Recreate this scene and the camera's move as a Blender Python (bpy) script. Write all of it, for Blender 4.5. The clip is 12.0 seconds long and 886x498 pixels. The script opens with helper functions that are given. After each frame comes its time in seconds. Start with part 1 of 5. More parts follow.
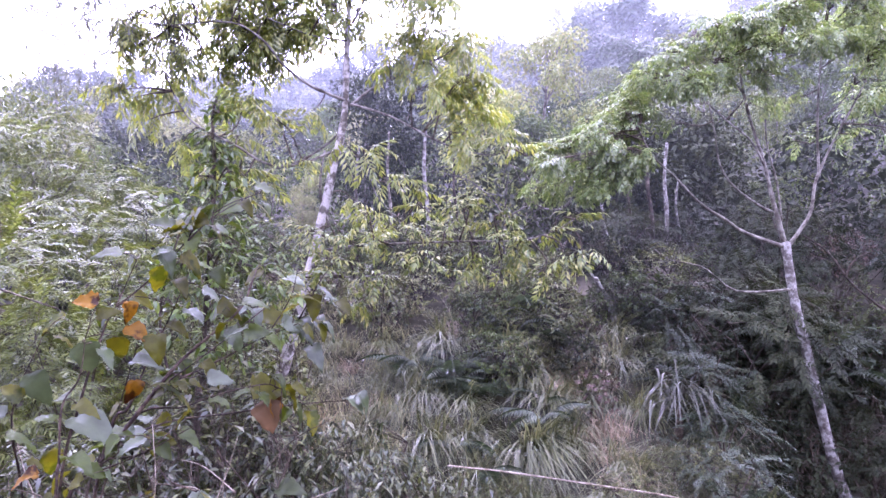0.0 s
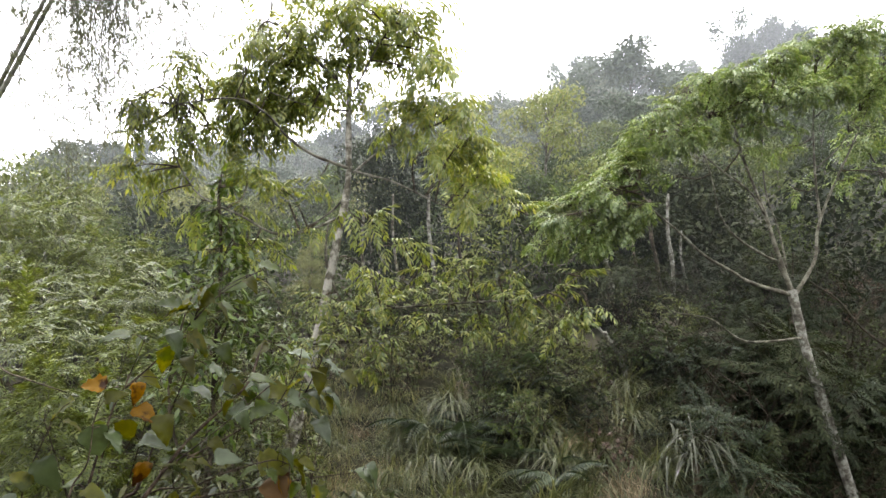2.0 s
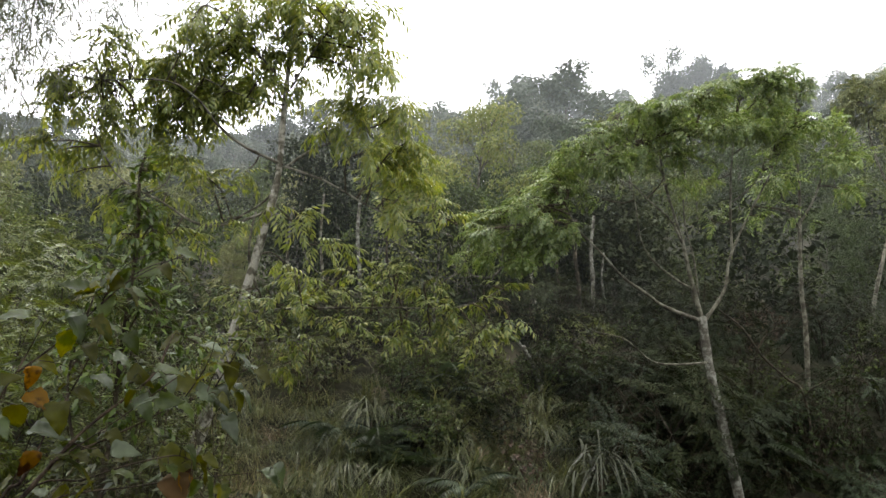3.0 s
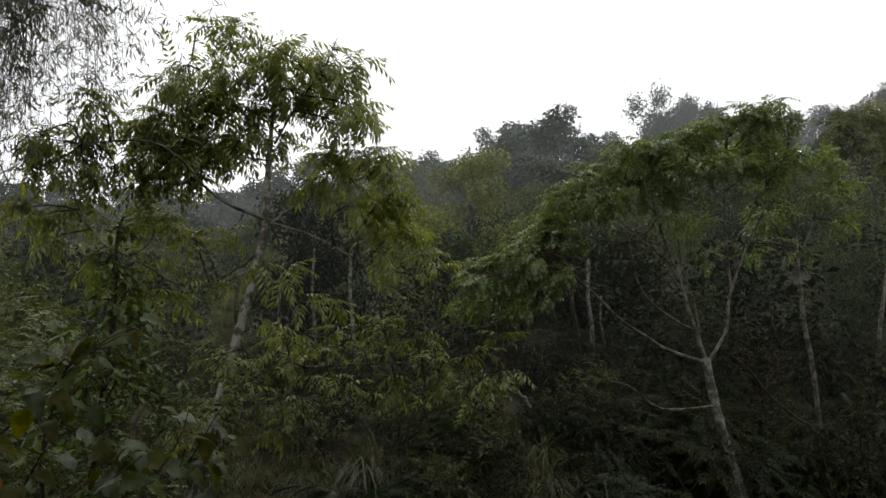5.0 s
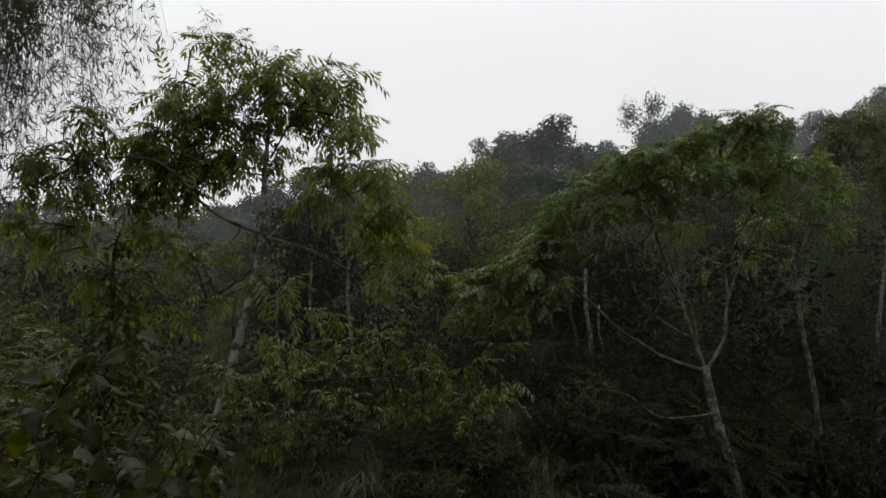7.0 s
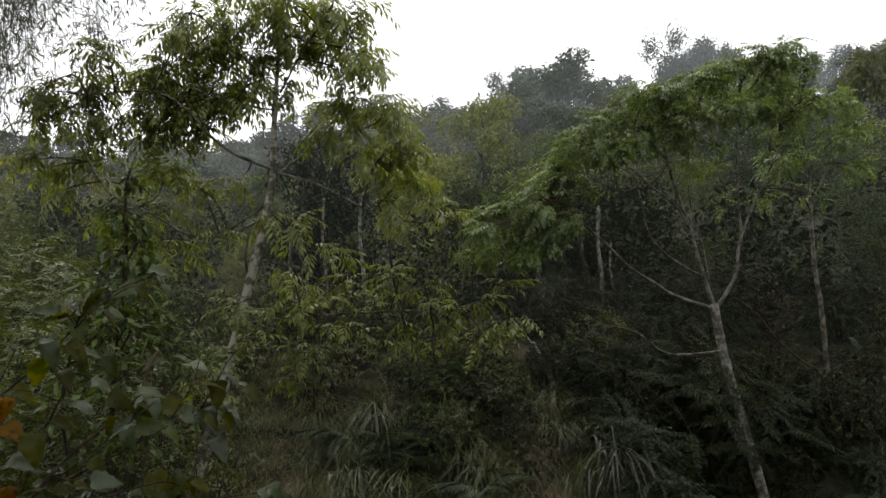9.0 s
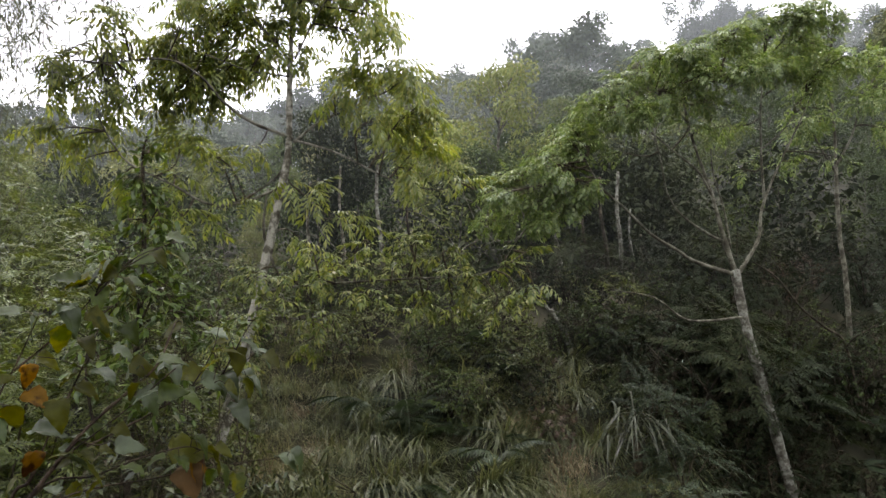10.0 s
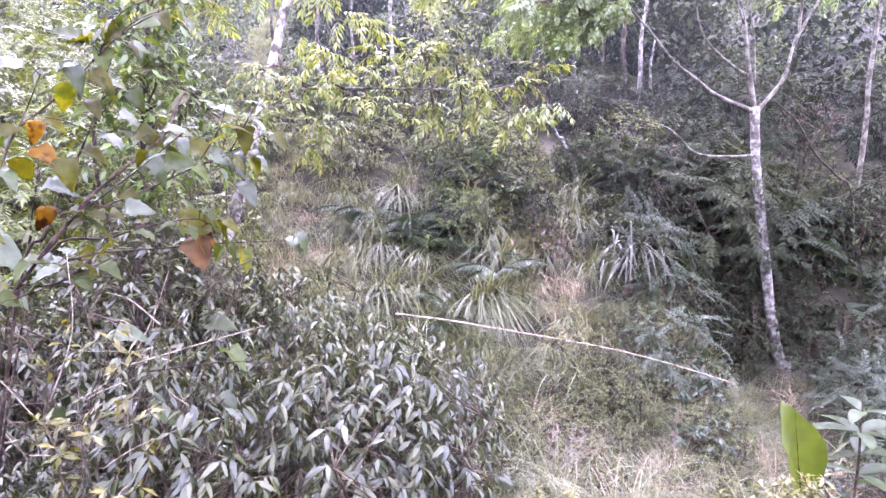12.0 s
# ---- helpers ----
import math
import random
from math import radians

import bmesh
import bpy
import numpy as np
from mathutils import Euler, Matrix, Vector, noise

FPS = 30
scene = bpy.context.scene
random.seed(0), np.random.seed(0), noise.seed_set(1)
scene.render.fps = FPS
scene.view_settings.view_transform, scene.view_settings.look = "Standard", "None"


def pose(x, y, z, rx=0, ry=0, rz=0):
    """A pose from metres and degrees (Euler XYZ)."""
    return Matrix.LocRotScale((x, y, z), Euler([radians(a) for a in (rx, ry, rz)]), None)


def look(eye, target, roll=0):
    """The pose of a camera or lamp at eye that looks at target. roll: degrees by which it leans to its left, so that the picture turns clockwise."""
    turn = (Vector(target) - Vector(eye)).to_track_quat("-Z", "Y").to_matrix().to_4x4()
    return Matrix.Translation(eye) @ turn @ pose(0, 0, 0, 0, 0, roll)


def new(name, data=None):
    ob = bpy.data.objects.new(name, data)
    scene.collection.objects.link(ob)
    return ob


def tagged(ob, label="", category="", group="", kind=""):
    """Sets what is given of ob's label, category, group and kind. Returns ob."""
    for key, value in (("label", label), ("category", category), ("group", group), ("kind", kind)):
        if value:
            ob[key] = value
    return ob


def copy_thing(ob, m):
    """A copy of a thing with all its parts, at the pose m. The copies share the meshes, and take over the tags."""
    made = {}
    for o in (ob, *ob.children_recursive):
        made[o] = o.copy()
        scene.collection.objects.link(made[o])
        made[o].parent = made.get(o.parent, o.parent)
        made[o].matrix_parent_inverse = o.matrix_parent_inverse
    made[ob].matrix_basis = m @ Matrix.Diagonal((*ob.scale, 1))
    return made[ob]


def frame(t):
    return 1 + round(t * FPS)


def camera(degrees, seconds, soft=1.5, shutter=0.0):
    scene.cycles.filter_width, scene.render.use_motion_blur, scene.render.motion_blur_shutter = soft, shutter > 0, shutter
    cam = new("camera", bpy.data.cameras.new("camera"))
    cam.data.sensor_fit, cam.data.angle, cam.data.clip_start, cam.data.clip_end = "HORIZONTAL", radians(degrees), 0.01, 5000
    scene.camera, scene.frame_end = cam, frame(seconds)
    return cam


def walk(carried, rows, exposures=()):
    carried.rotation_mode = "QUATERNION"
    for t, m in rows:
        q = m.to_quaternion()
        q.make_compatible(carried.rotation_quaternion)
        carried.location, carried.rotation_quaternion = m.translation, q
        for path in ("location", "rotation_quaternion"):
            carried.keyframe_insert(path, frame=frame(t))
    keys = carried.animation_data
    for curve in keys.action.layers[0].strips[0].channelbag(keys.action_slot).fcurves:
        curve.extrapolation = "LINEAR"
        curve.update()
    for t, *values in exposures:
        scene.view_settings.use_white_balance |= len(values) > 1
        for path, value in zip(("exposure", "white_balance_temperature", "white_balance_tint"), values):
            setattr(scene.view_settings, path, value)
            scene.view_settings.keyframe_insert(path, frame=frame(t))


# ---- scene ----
cam = camera(65.9, 12.0)
PATH = [
    (0, (-0.013, -0.334, 1.537), (0.008, 1.663, 1.654), -0.1),
    (0.5, (-0.004, -0.333, 1.558), (0.026, 1.664, 1.673), -0.3),
    (1, (0.009, -0.351, 1.592), (-0.004, 1.639, 1.788), -0.6),
    (1.5, (0.011, -0.364, 1.615), (-0.011, 1.622, 1.853), -2.3),
    (2, (0.024, -0.392, 1.602), (0.023, 1.589, 1.879), -2.2),
    (2.5, (0.021, -0.369, 1.612), (0.055, 1.61, 1.898), -1.1),
    (3, (0.038, -0.382, 1.58), (0.245, 1.585, 1.879), 1.2),
    (3.2, (0.037, -0.354, 1.583), (0.323, 1.602, 1.887), 1.6),
    (4.8, (0.112, -0.22, 1.63), (0.317, 1.72, 2.071), -1.0),
    (5, (0.117, -0.215, 1.627), (0.33, 1.725, 2.066), -1.3),
    (5.5, (0.126, -0.213, 1.632), (0.358, 1.729, 2.053), -1.5),
    (6, (0.13, -0.219, 1.637), (0.362, 1.714, 2.094), -2.2),
    (6.5, (0.12, -0.215, 1.639), (0.35, 1.712, 2.124), -2.1),
    (7, (0.124, -0.226, 1.634), (0.344, 1.706, 2.104), -2.2),
    (7.2, (0.119, -0.215, 1.614), (0.347, 1.717, 2.075), -2.2),
    (8.8, (0.148, -0.209, 1.611), (0.348, 1.753, 1.945), -1.1),
    (9, (0.156, -0.23, 1.631), (0.333, 1.741, 1.921), -1.6),
    (9.5, (0.149, -0.201, 1.631), (0.286, 1.779, 1.882), -2.4),
    (10, (0.15, -0.188, 1.622), (0.276, 1.798, 1.822), -1.8),
    (10.5, (0.146, -0.182, 1.592), (0.223, 1.815, 1.673), -0.7),
    (11, (0.151, -0.2, 1.565), (0.222, 1.799, 1.572), -1.0),
    (11.5, (0.133, -0.155, 1.467), (0.271, 1.836, 1.336), 1.4),
    (12, (0.136, -0.159, 1.419), (0.248, 1.818, 1.141), 2.3),
]
EXPOSURES = [(0.0, 2.72, 5150, 62), (1.0, 2.4, 5250, 56), (1.5, 2.15, 5750, 37), (2.0, 1.76, 6400, 14), (3.2, 0.95, 6500, 10), (4.8, -0.24, 6500, 10), (7.2, -0.92, 6500, 10), (8.8, -0.1, 6500, 10), (10.0, 1.05, 6400, 14), (10.5, 1.76, 5850, 33), (11.0, 2.6, 5300, 54), (12.0, 3.57, 5350, 56)]
walk(cam, [(t, look(eye, target, roll)) for t, eye, target, roll in PATH], EXPOSURES)

# ---------------------------------------------------------------- light
SUN_EL, SUN_AZ = 66.0, -25.0
world = bpy.data.worlds.new("overcast_sky")
scene.world = world
world.use_nodes = True
wn, wl = world.node_tree.nodes, world.node_tree.links
sky = wn.new("ShaderNodeTexSky")
sky.sky_type = "NISHITA"
sky.sun_disc = False
sky.sun_elevation, sky.sun_rotation = radians(SUN_EL), radians(SUN_AZ)
sky.air_density, sky.dust_density = 1.0, 4.0
grey = wn.new("ShaderNodeHueSaturation")
grey.inputs["Saturation"].default_value = 0.14
wl.new(sky.outputs[0], grey.inputs["Color"])
cloud = wn.new("ShaderNodeMix")
cloud.data_type = "RGBA"
cloud.inputs["Factor"].default_value = 0.65
cloud.inputs["B"].default_value = (15.5, 15.6, 15.75, 1)
wl.new(grey.outputs[0], cloud.inputs["A"])
wl.new(cloud.outputs["Result"], wn["Background"].inputs["Color"])
wn["Background"].inputs["Strength"].default_value = 0.15
sun = new("sun", bpy.data.lights.new("sun", "SUN"))
sun.data.energy, sun.data.angle, sun.data.color = 0.6, radians(35), (1.0, 0.97, 0.92)
_d = Vector((math.sin(radians(SUN_AZ)) * math.cos(radians(SUN_EL)), math.cos(radians(SUN_AZ)) * math.cos(radians(SUN_EL)), math.sin(radians(SUN_EL))))
sun.rotation_mode = "QUATERNION"
sun.rotation_quaternion = _d.to_track_quat("Z", "Y")

# ---------------------------------------------------------------- materials
def nodes_of(name):
    mat = bpy.data.materials.new(name)
    mat.use_nodes = True
    return mat, mat.node_tree.nodes, mat.node_tree.links


def ramp(nodes, stops):
    r = nodes.new("ShaderNodeValToRGB")
    e = r.color_ramp.elements
    while len(e) < len(stops):
        e.new(0.5)
    for el, (p, c) in zip(e, stops):
        el.position, el.color = p, (*c, 1)
    return r


def leaf_mat(name, colours, rough=0.42, through_light=0.3, vary=0.25, scale=25.0, spec=0.5, veins=0.0, own=0.0, withered=None):
    """Foliage: a colour for each leaf out of a row of colours, blotches on it, some light through the blade."""
    mat, n, l = nodes_of(name)
    b = n["Principled BSDF"]
    geo, info, tex = n.new("ShaderNodeNewGeometry"), n.new("ShaderNodeObjectInfo"), n.new("ShaderNodeTexCoord")
    k = len(colours)
    r = ramp(n, [(i / max(1, k - 1), c) for i, c in enumerate(colours)])
    pick = n.new("ShaderNodeMix")
    pick.inputs["Factor"].default_value = own
    l.new(geo.outputs["Random Per Island"], pick.inputs["A"]), l.new(info.outputs["Random"], pick.inputs["B"])
    l.new(pick.outputs["Result"], r.inputs[0])
    noi = n.new("ShaderNodeTexNoise")
    noi.inputs["Scale"].default_value, noi.inputs["Detail"].default_value = scale, 4
    l.new(tex.outputs["Object"], noi.inputs["Vector"])
    hs = n.new("ShaderNodeHueSaturation")
    hs.inputs["Saturation"].default_value = 1.13
    m1 = n.new("ShaderNodeMapRange")
    m1.inputs[3].default_value, m1.inputs[4].default_value = 1.02 - 1.8 * vary, 1.02 + 1.8 * vary
    l.new(noi.outputs["Fac"], m1.inputs[0])
    m2 = n.new("ShaderNodeMapRange")
    m2.inputs[3].default_value, m2.inputs[4].default_value = 1 - vary, 1 + vary
    l.new(info.outputs["Random"], m2.inputs[0])
    mu = n.new("ShaderNodeMath")
    mu.operation = "MULTIPLY"
    l.new(m1.outputs[0], mu.inputs[0]), l.new(m2.outputs[0], mu.inputs[1])
    l.new(mu.outputs[0], hs.inputs["Value"])
    l.new(r.outputs[0], hs.inputs["Color"])
    if withered:
        spots, edge, dry = n.new("ShaderNodeTexNoise"), n.new("ShaderNodeMapRange"), n.new("ShaderNodeMix")
        spots.inputs["Scale"].default_value, spots.inputs["Detail"].default_value = 13.0, 5
        edge.inputs[1].default_value, edge.inputs[2].default_value = 0.5, 0.6
        dry.data_type = "RGBA"
        dry.inputs["B"].default_value = (*withered, 1)
        l.new(tex.outputs["Object"], spots.inputs["Vector"]), l.new(spots.outputs["Fac"], edge.inputs[0])
        l.new(edge.outputs[0], dry.inputs["Factor"]), l.new(r.outputs[0], dry.inputs["A"])
        l.new(dry.outputs["Result"], hs.inputs["Color"])
    l.new(hs.outputs[0], b.inputs["Base Color"])
    b.inputs["Roughness"].default_value = rough
    b.inputs["Specular IOR Level"].default_value = 0.9 * spec
    if veins:
        w = n.new("ShaderNodeTexNoise")
        w.inputs["Scale"].default_value, w.inputs["Detail"].default_value = veins, 6
        bp = n.new("ShaderNodeBump")
        bp.inputs["Strength"].default_value, bp.inputs["Distance"].default_value = 0.35, 0.004
        l.new(tex.outputs["Object"], w.inputs["Vector"]), l.new(w.outputs["Fac"], bp.inputs["Height"])
        l.new(bp.outputs[0], b.inputs["Normal"])
    tr, mx = n.new("ShaderNodeBsdfTranslucent"), n.new("ShaderNodeMixShader")
    hs2 = n.new("ShaderNodeHueSaturation")
    hs2.inputs["Hue"].default_value, hs2.inputs["Saturation"].default_value, hs2.inputs["Value"].default_value = 0.485, 1.15, 1.5
    l.new(hs.outputs[0], hs2.inputs["Color"]), l.new(hs2.outputs[0], tr.inputs["Color"])
    mx.inputs[0].default_value = through_light
    l.new(b.outputs[0], mx.inputs[1]), l.new(tr.outputs[0], mx.inputs[2])
    l.new(mx.outputs[0], n["Material Output"].inputs["Surface"])
    return mat


def bark_mat(name, dark, mid, pale, scale=9.0, patch=0.5, rough=0.85):
    """Bark: mottled, with pale lichen patches and fine relief."""
    mat, n, l = nodes_of(name)
    b = n["Principled BSDF"]
    tex = n.new("ShaderNodeTexCoord")
    big, fine = n.new("ShaderNodeTexNoise"), n.new("ShaderNodeTexNoise")
    big.inputs["Scale"].default_value, big.inputs["Detail"].default_value, big.inputs["Roughness"].default_value = scale, 6, 0.65
    fine.inputs["Scale"].default_value, fine.inputs["Detail"].default_value = scale * 9, 5
    for t in (big, fine):
        l.new(tex.outputs["Object"], t.inputs["Vector"])
    r = ramp(n, [(patch - 0.18, dark), (patch - 0.04, mid), (patch + 0.05, pale), (1.0, pale)])
    l.new(big.outputs["Fac"], r.inputs[0])
    hs, m1 = n.new("ShaderNodeHueSaturation"), n.new("ShaderNodeMapRange")
    m1.inputs[3].default_value, m1.inputs[4].default_value = 0.45, 1.5
    l.new(fine.outputs["Fac"], m1.inputs[0]), l.new(m1.outputs[0], hs.inputs["Value"])
    l.new(r.outputs[0], hs.inputs["Color"]), l.new(hs.outputs[0], b.inputs["Base Color"])
    bp = n.new("ShaderNodeBump")
    bp.inputs["Strength"].default_value, bp.inputs["Distance"].default_value = 0.6, 0.01
    l.new(fine.outputs["Fac"], bp.inputs["Height"]), l.new(bp.outputs[0], b.inputs["Normal"])
    b.inputs["Roughness"].default_value = rough
    b.inputs["Specular IOR Level"].default_value = 0.15
    return mat


M_SOIL = bark_mat("soil_and_litter", (0.012, 0.012, 0.0072), (0.025, 0.024, 0.014), (0.047, 0.042, 0.026), 1.3, 0.55, 0.95)
M_PALE_BARK = bark_mat("pale_lichen_bark", (0.0286, 0.0244, 0.0171), (0.0829, 0.0774, 0.0608), (0.179, 0.179, 0.152), 15, 0.53)
M_TRUNK = bark_mat("mottled_trunk_bark", (0.028, 0.024, 0.016), (0.07, 0.064, 0.046), (0.25, 0.24, 0.2), 8, 0.5)
M_GREY_BARK = bark_mat("grey_bark", (0.019, 0.0163, 0.0108), (0.0541, 0.049, 0.0338), (0.129, 0.124, 0.0948), 11, 0.52)
M_DARK_BARK = bark_mat("dark_bark", (0.012, 0.00946, 0.00594), (0.03, 0.0231, 0.0144), (0.0792, 0.066, 0.045), 12, 0.58)
M_TWIG = bark_mat("twig_bark", (0.014, 0.0101, 0.006), (0.0351, 0.0274, 0.015), (0.078, 0.0655, 0.0426), 20, 0.55)
M_REDTWIG = bark_mat("red_brown_stem", (0.0102, 0.00632, 0.00396), (0.0255, 0.0166, 0.00954), (0.0592, 0.0437, 0.0285), 20, 0.56)
M_DRY = bark_mat("dry_cane", (0.054, 0.0405, 0.0243), (0.115, 0.0945, 0.0607), (0.189, 0.169, 0.121), 16, 0.5, 0.8)
M_CULM = bark_mat("bamboo_culm", (0.025, 0.028, 0.015), (0.055, 0.055, 0.035), (0.11, 0.11, 0.081), 8, 0.5, 0.5)

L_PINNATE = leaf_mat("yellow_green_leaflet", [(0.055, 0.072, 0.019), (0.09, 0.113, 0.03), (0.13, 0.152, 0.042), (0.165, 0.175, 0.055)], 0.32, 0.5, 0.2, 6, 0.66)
# Leaflets of the lower limbs, darker than the upper crown's.
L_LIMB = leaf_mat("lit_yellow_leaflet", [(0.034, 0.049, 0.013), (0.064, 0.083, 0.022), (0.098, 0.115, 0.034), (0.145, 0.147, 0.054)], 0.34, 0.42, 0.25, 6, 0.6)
L_UMB = leaf_mat("mid_green_leaflet", [(0.056, 0.086, 0.027), (0.094, 0.135, 0.041), (0.135, 0.178, 0.06), (0.172, 0.204, 0.082)], 0.32, 0.42, 0.18, 6, 0.66)
# Far foliage: distance haze is put into the leaf colour as grey.
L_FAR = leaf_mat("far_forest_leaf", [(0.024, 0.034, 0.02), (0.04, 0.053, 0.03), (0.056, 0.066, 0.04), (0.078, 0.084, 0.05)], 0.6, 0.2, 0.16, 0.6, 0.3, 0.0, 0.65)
L_MID = leaf_mat("forest_leaf", [(0.016, 0.026, 0.008), (0.03, 0.044, 0.0128), (0.05, 0.066, 0.02), (0.078, 0.088, 0.032)], 0.55, 0.25, 0.16, 1.5, 0.22, 0.0, 0.6)
L_OLIVE = leaf_mat("olive_forest_leaf", [(0.055, 0.066, 0.026), (0.08, 0.092, 0.036), (0.11, 0.116, 0.05), (0.135, 0.125, 0.06)], 0.5, 0.3, 0.18, 1.5, 0.3, 0.0, 0.5)
L_ROUND = leaf_mat("pale_olive_leaf", [(0.07, 0.088, 0.028), (0.11, 0.132, 0.042), (0.15, 0.17, 0.06), (0.17, 0.17, 0.07)], 0.5, 0.3, 0.2, 1.5, 0.3)
# Leaf colour darkened to imitate deep shade in the undergrowth.
L_SHADED = leaf_mat("dark_undergrowth_leaf", [(0.006, 0.0085, 0.0038), (0.0115, 0.0155, 0.0065), (0.018, 0.0225, 0.0098), (0.027, 0.03, 0.0145)], 0.65, 0.22, 0.2, 4, 0.12, 0.0, 0.5)
L_LANCE = leaf_mat("grey_green_lance_leaf", [(0.011, 0.0165, 0.005), (0.022, 0.03, 0.0095), (0.038, 0.046, 0.016), (0.06, 0.065, 0.027)], 0.42, 0.25, 0.25, 12, 0.44)
L_BRUSH = leaf_mat("dull_brush_leaf", [(0.025, 0.034, 0.0115), (0.046, 0.057, 0.0195), (0.074, 0.085, 0.031), (0.106, 0.108, 0.048)], 0.5, 0.32, 0.2, 8, 0.4, 0.0, 0.35)
L_VINE = leaf_mat("glossy_vine_leaf", [(0.018, 0.03, 0.0075), (0.036, 0.056, 0.0135), (0.066, 0.09, 0.022)], 0.36, 0.38, 0.2, 10, 0.5)
L_FEATHER = leaf_mat("feathery_pale_leaf", [(0.032, 0.043, 0.0105), (0.056, 0.071, 0.018), (0.092, 0.107, 0.033)], 0.42, 0.3, 0.2, 8, 0.45)
L_BAMBOO = leaf_mat("bamboo_leaf", [(0.03, 0.036, 0.017), (0.05, 0.056, 0.027), (0.075, 0.08, 0.042)], 0.42, 0.5, 0.2, 6)
L_GRASS = leaf_mat("grass_blade", [(0.034, 0.042, 0.016), (0.06, 0.069, 0.028), (0.092, 0.101, 0.046), (0.135, 0.134, 0.072)], 0.42, 0.34, 0.2, 6, 0.5)
# Yellowish blades, their colour lightened so the slope looks lit.
L_STRAW = leaf_mat("yellowish_fine_blade", [(0.085, 0.092, 0.042), (0.125, 0.13, 0.062), (0.175, 0.17, 0.09), (0.23, 0.21, 0.125)], 0.6, 0.35, 0.2, 6, 0.25)
L_DRYG = leaf_mat("dry_brown_blade", [(0.0771, 0.0578, 0.0321), (0.128, 0.104, 0.0621), (0.193, 0.15, 0.096), (0.257, 0.225, 0.15)], 0.7, 0.25, 0.2, 6)
L_PAND = leaf_mat("stiff_blade", [(0.02, 0.0245, 0.0125), (0.032, 0.036, 0.02), (0.048, 0.049, 0.031)], 0.45, 0.2, 0.15, 6, 0.4)
L_FERN = leaf_mat("fern_pinna", [(0.0125, 0.0195, 0.009), (0.023, 0.033, 0.0155), (0.039, 0.05, 0.0255)], 0.5, 0.24, 0.2, 8, 0.3)
L_RUSSET = leaf_mat("russet_dry_leaf", [(0.025, 0.014, 0.0094), (0.043, 0.027, 0.017), (0.061, 0.042, 0.026), (0.036, 0.032, 0.016)], 0.7, 0.25, 0.2, 6)
L_PLUME = leaf_mat("seed_plume", [(0.1, 0.088, 0.064), (0.14, 0.122, 0.094), (0.18, 0.16, 0.13)], 0.8, 0.4, 0.15, 10)
L_YOUNG = leaf_mat("yellowish_young_leaf", [(0.0315, 0.0378, 0.00623), (0.0567, 0.0567, 0.0112), (0.084, 0.077, 0.0189)], 0.4, 0.35, 0.2, 10)
L_BANANA = leaf_mat("bright_banana_leaf", [(0.042, 0.06, 0.008), (0.052, 0.07, 0.01)], 0.42, 0.4, 0.3, 9, 0.4, 20)
L_BIG = leaf_mat("broad_green_leaf", [(0.016, 0.026, 0.0055), (0.027, 0.037, 0.0085)], 0.45, 0.4, 0.35, 22, 0.22, 40)
# Glossier leaf whose paler base colour stands in for sky sheen.
L_BIGPALE = leaf_mat("broad_pale_leaf", [(0.02, 0.03, 0.0115), (0.034, 0.045, 0.02)], 0.42, 0.28, 0.35, 18, 0.28, 40)
L_BIGOLIVE = leaf_mat("broad_olive_leaf", [(0.026, 0.03, 0.0052), (0.04, 0.042, 0.0075)], 0.5, 0.5, 0.35, 22, 0.18, 40)
L_BIGYELLOW = leaf_mat("broad_yellow_green_leaf", [(0.036, 0.042, 0.0042), (0.05, 0.05, 0.006)], 0.5, 0.5, 0.4, 18, 0.16, 40, 0.0, (0.02, 0.026, 0.004))
L_BIGORANGE = leaf_mat("broad_orange_leaf", [(0.06, 0.027, 0.003), (0.085, 0.046, 0.005)], 0.55, 0.3, 0.4, 9, 0.12, 40, 0.0, (0.014, 0.0065, 0.0025))
L_BIGTAN = leaf_mat("broad_tan_withered_leaf", [(0.07, 0.048, 0.026), (0.088, 0.062, 0.035)], 0.6, 0.3, 0.3, 10, 0.15, 40)

# ---------------------------------------------------------------- geometry kit
R = np.random.default_rng(11)


class Geo:
    """Triangles gathered in arrays."""

    def __init__(self):
        self.v, self.f, self.n = [], [], 0

    def add(self, v, f):
        v = np.asarray(v, float).reshape(-1, 3)
        self.v.append(v), self.f.append(np.asarray(f, int).reshape(-1, 3) + self.n)
        self.n += len(v)

    def mesh(self, name, mat, base=(0, 0, 0), smooth=True):
        v, f = np.concatenate(self.v) - np.asarray(base), np.concatenate(self.f)
        me = bpy.data.meshes.new(name)
        me.vertices.add(len(v)), me.vertices.foreach_set("co", v.ravel())
        me.loops.add(3 * len(f)), me.loops.foreach_set("vertex_index", f.ravel())
        me.polygons.add(len(f)), me.polygons.foreach_set("loop_start", np.arange(len(f)) * 3)
        me.polygons.foreach_set("use_smooth", np.full(len(f), smooth))
        me.materials.append(mat)
        me.update(calc_edges=True)
        return me


def thing(name, base, label, category, group="", kind=""):
    ob = new(name)
    ob.location = base
    ob.empty_display_size = 0.1
    return tagged(ob, label, category, group, kind)


def part(name, geo, mat, parent, base=(0, 0, 0), label="", smooth=True):
    """One mesh object under a thing or a part; geo in world places, base the thing's own place."""
    ob = new(name, geo.mesh(name, mat, base, smooth))
    ob.parent = parent
    if label:
        tagged(ob, label)
    return ob


def unit(a):
    a = np.asarray(a, float)
    return a / np.maximum(np.linalg.norm(a, axis=-1, keepdims=True), 1e-9)


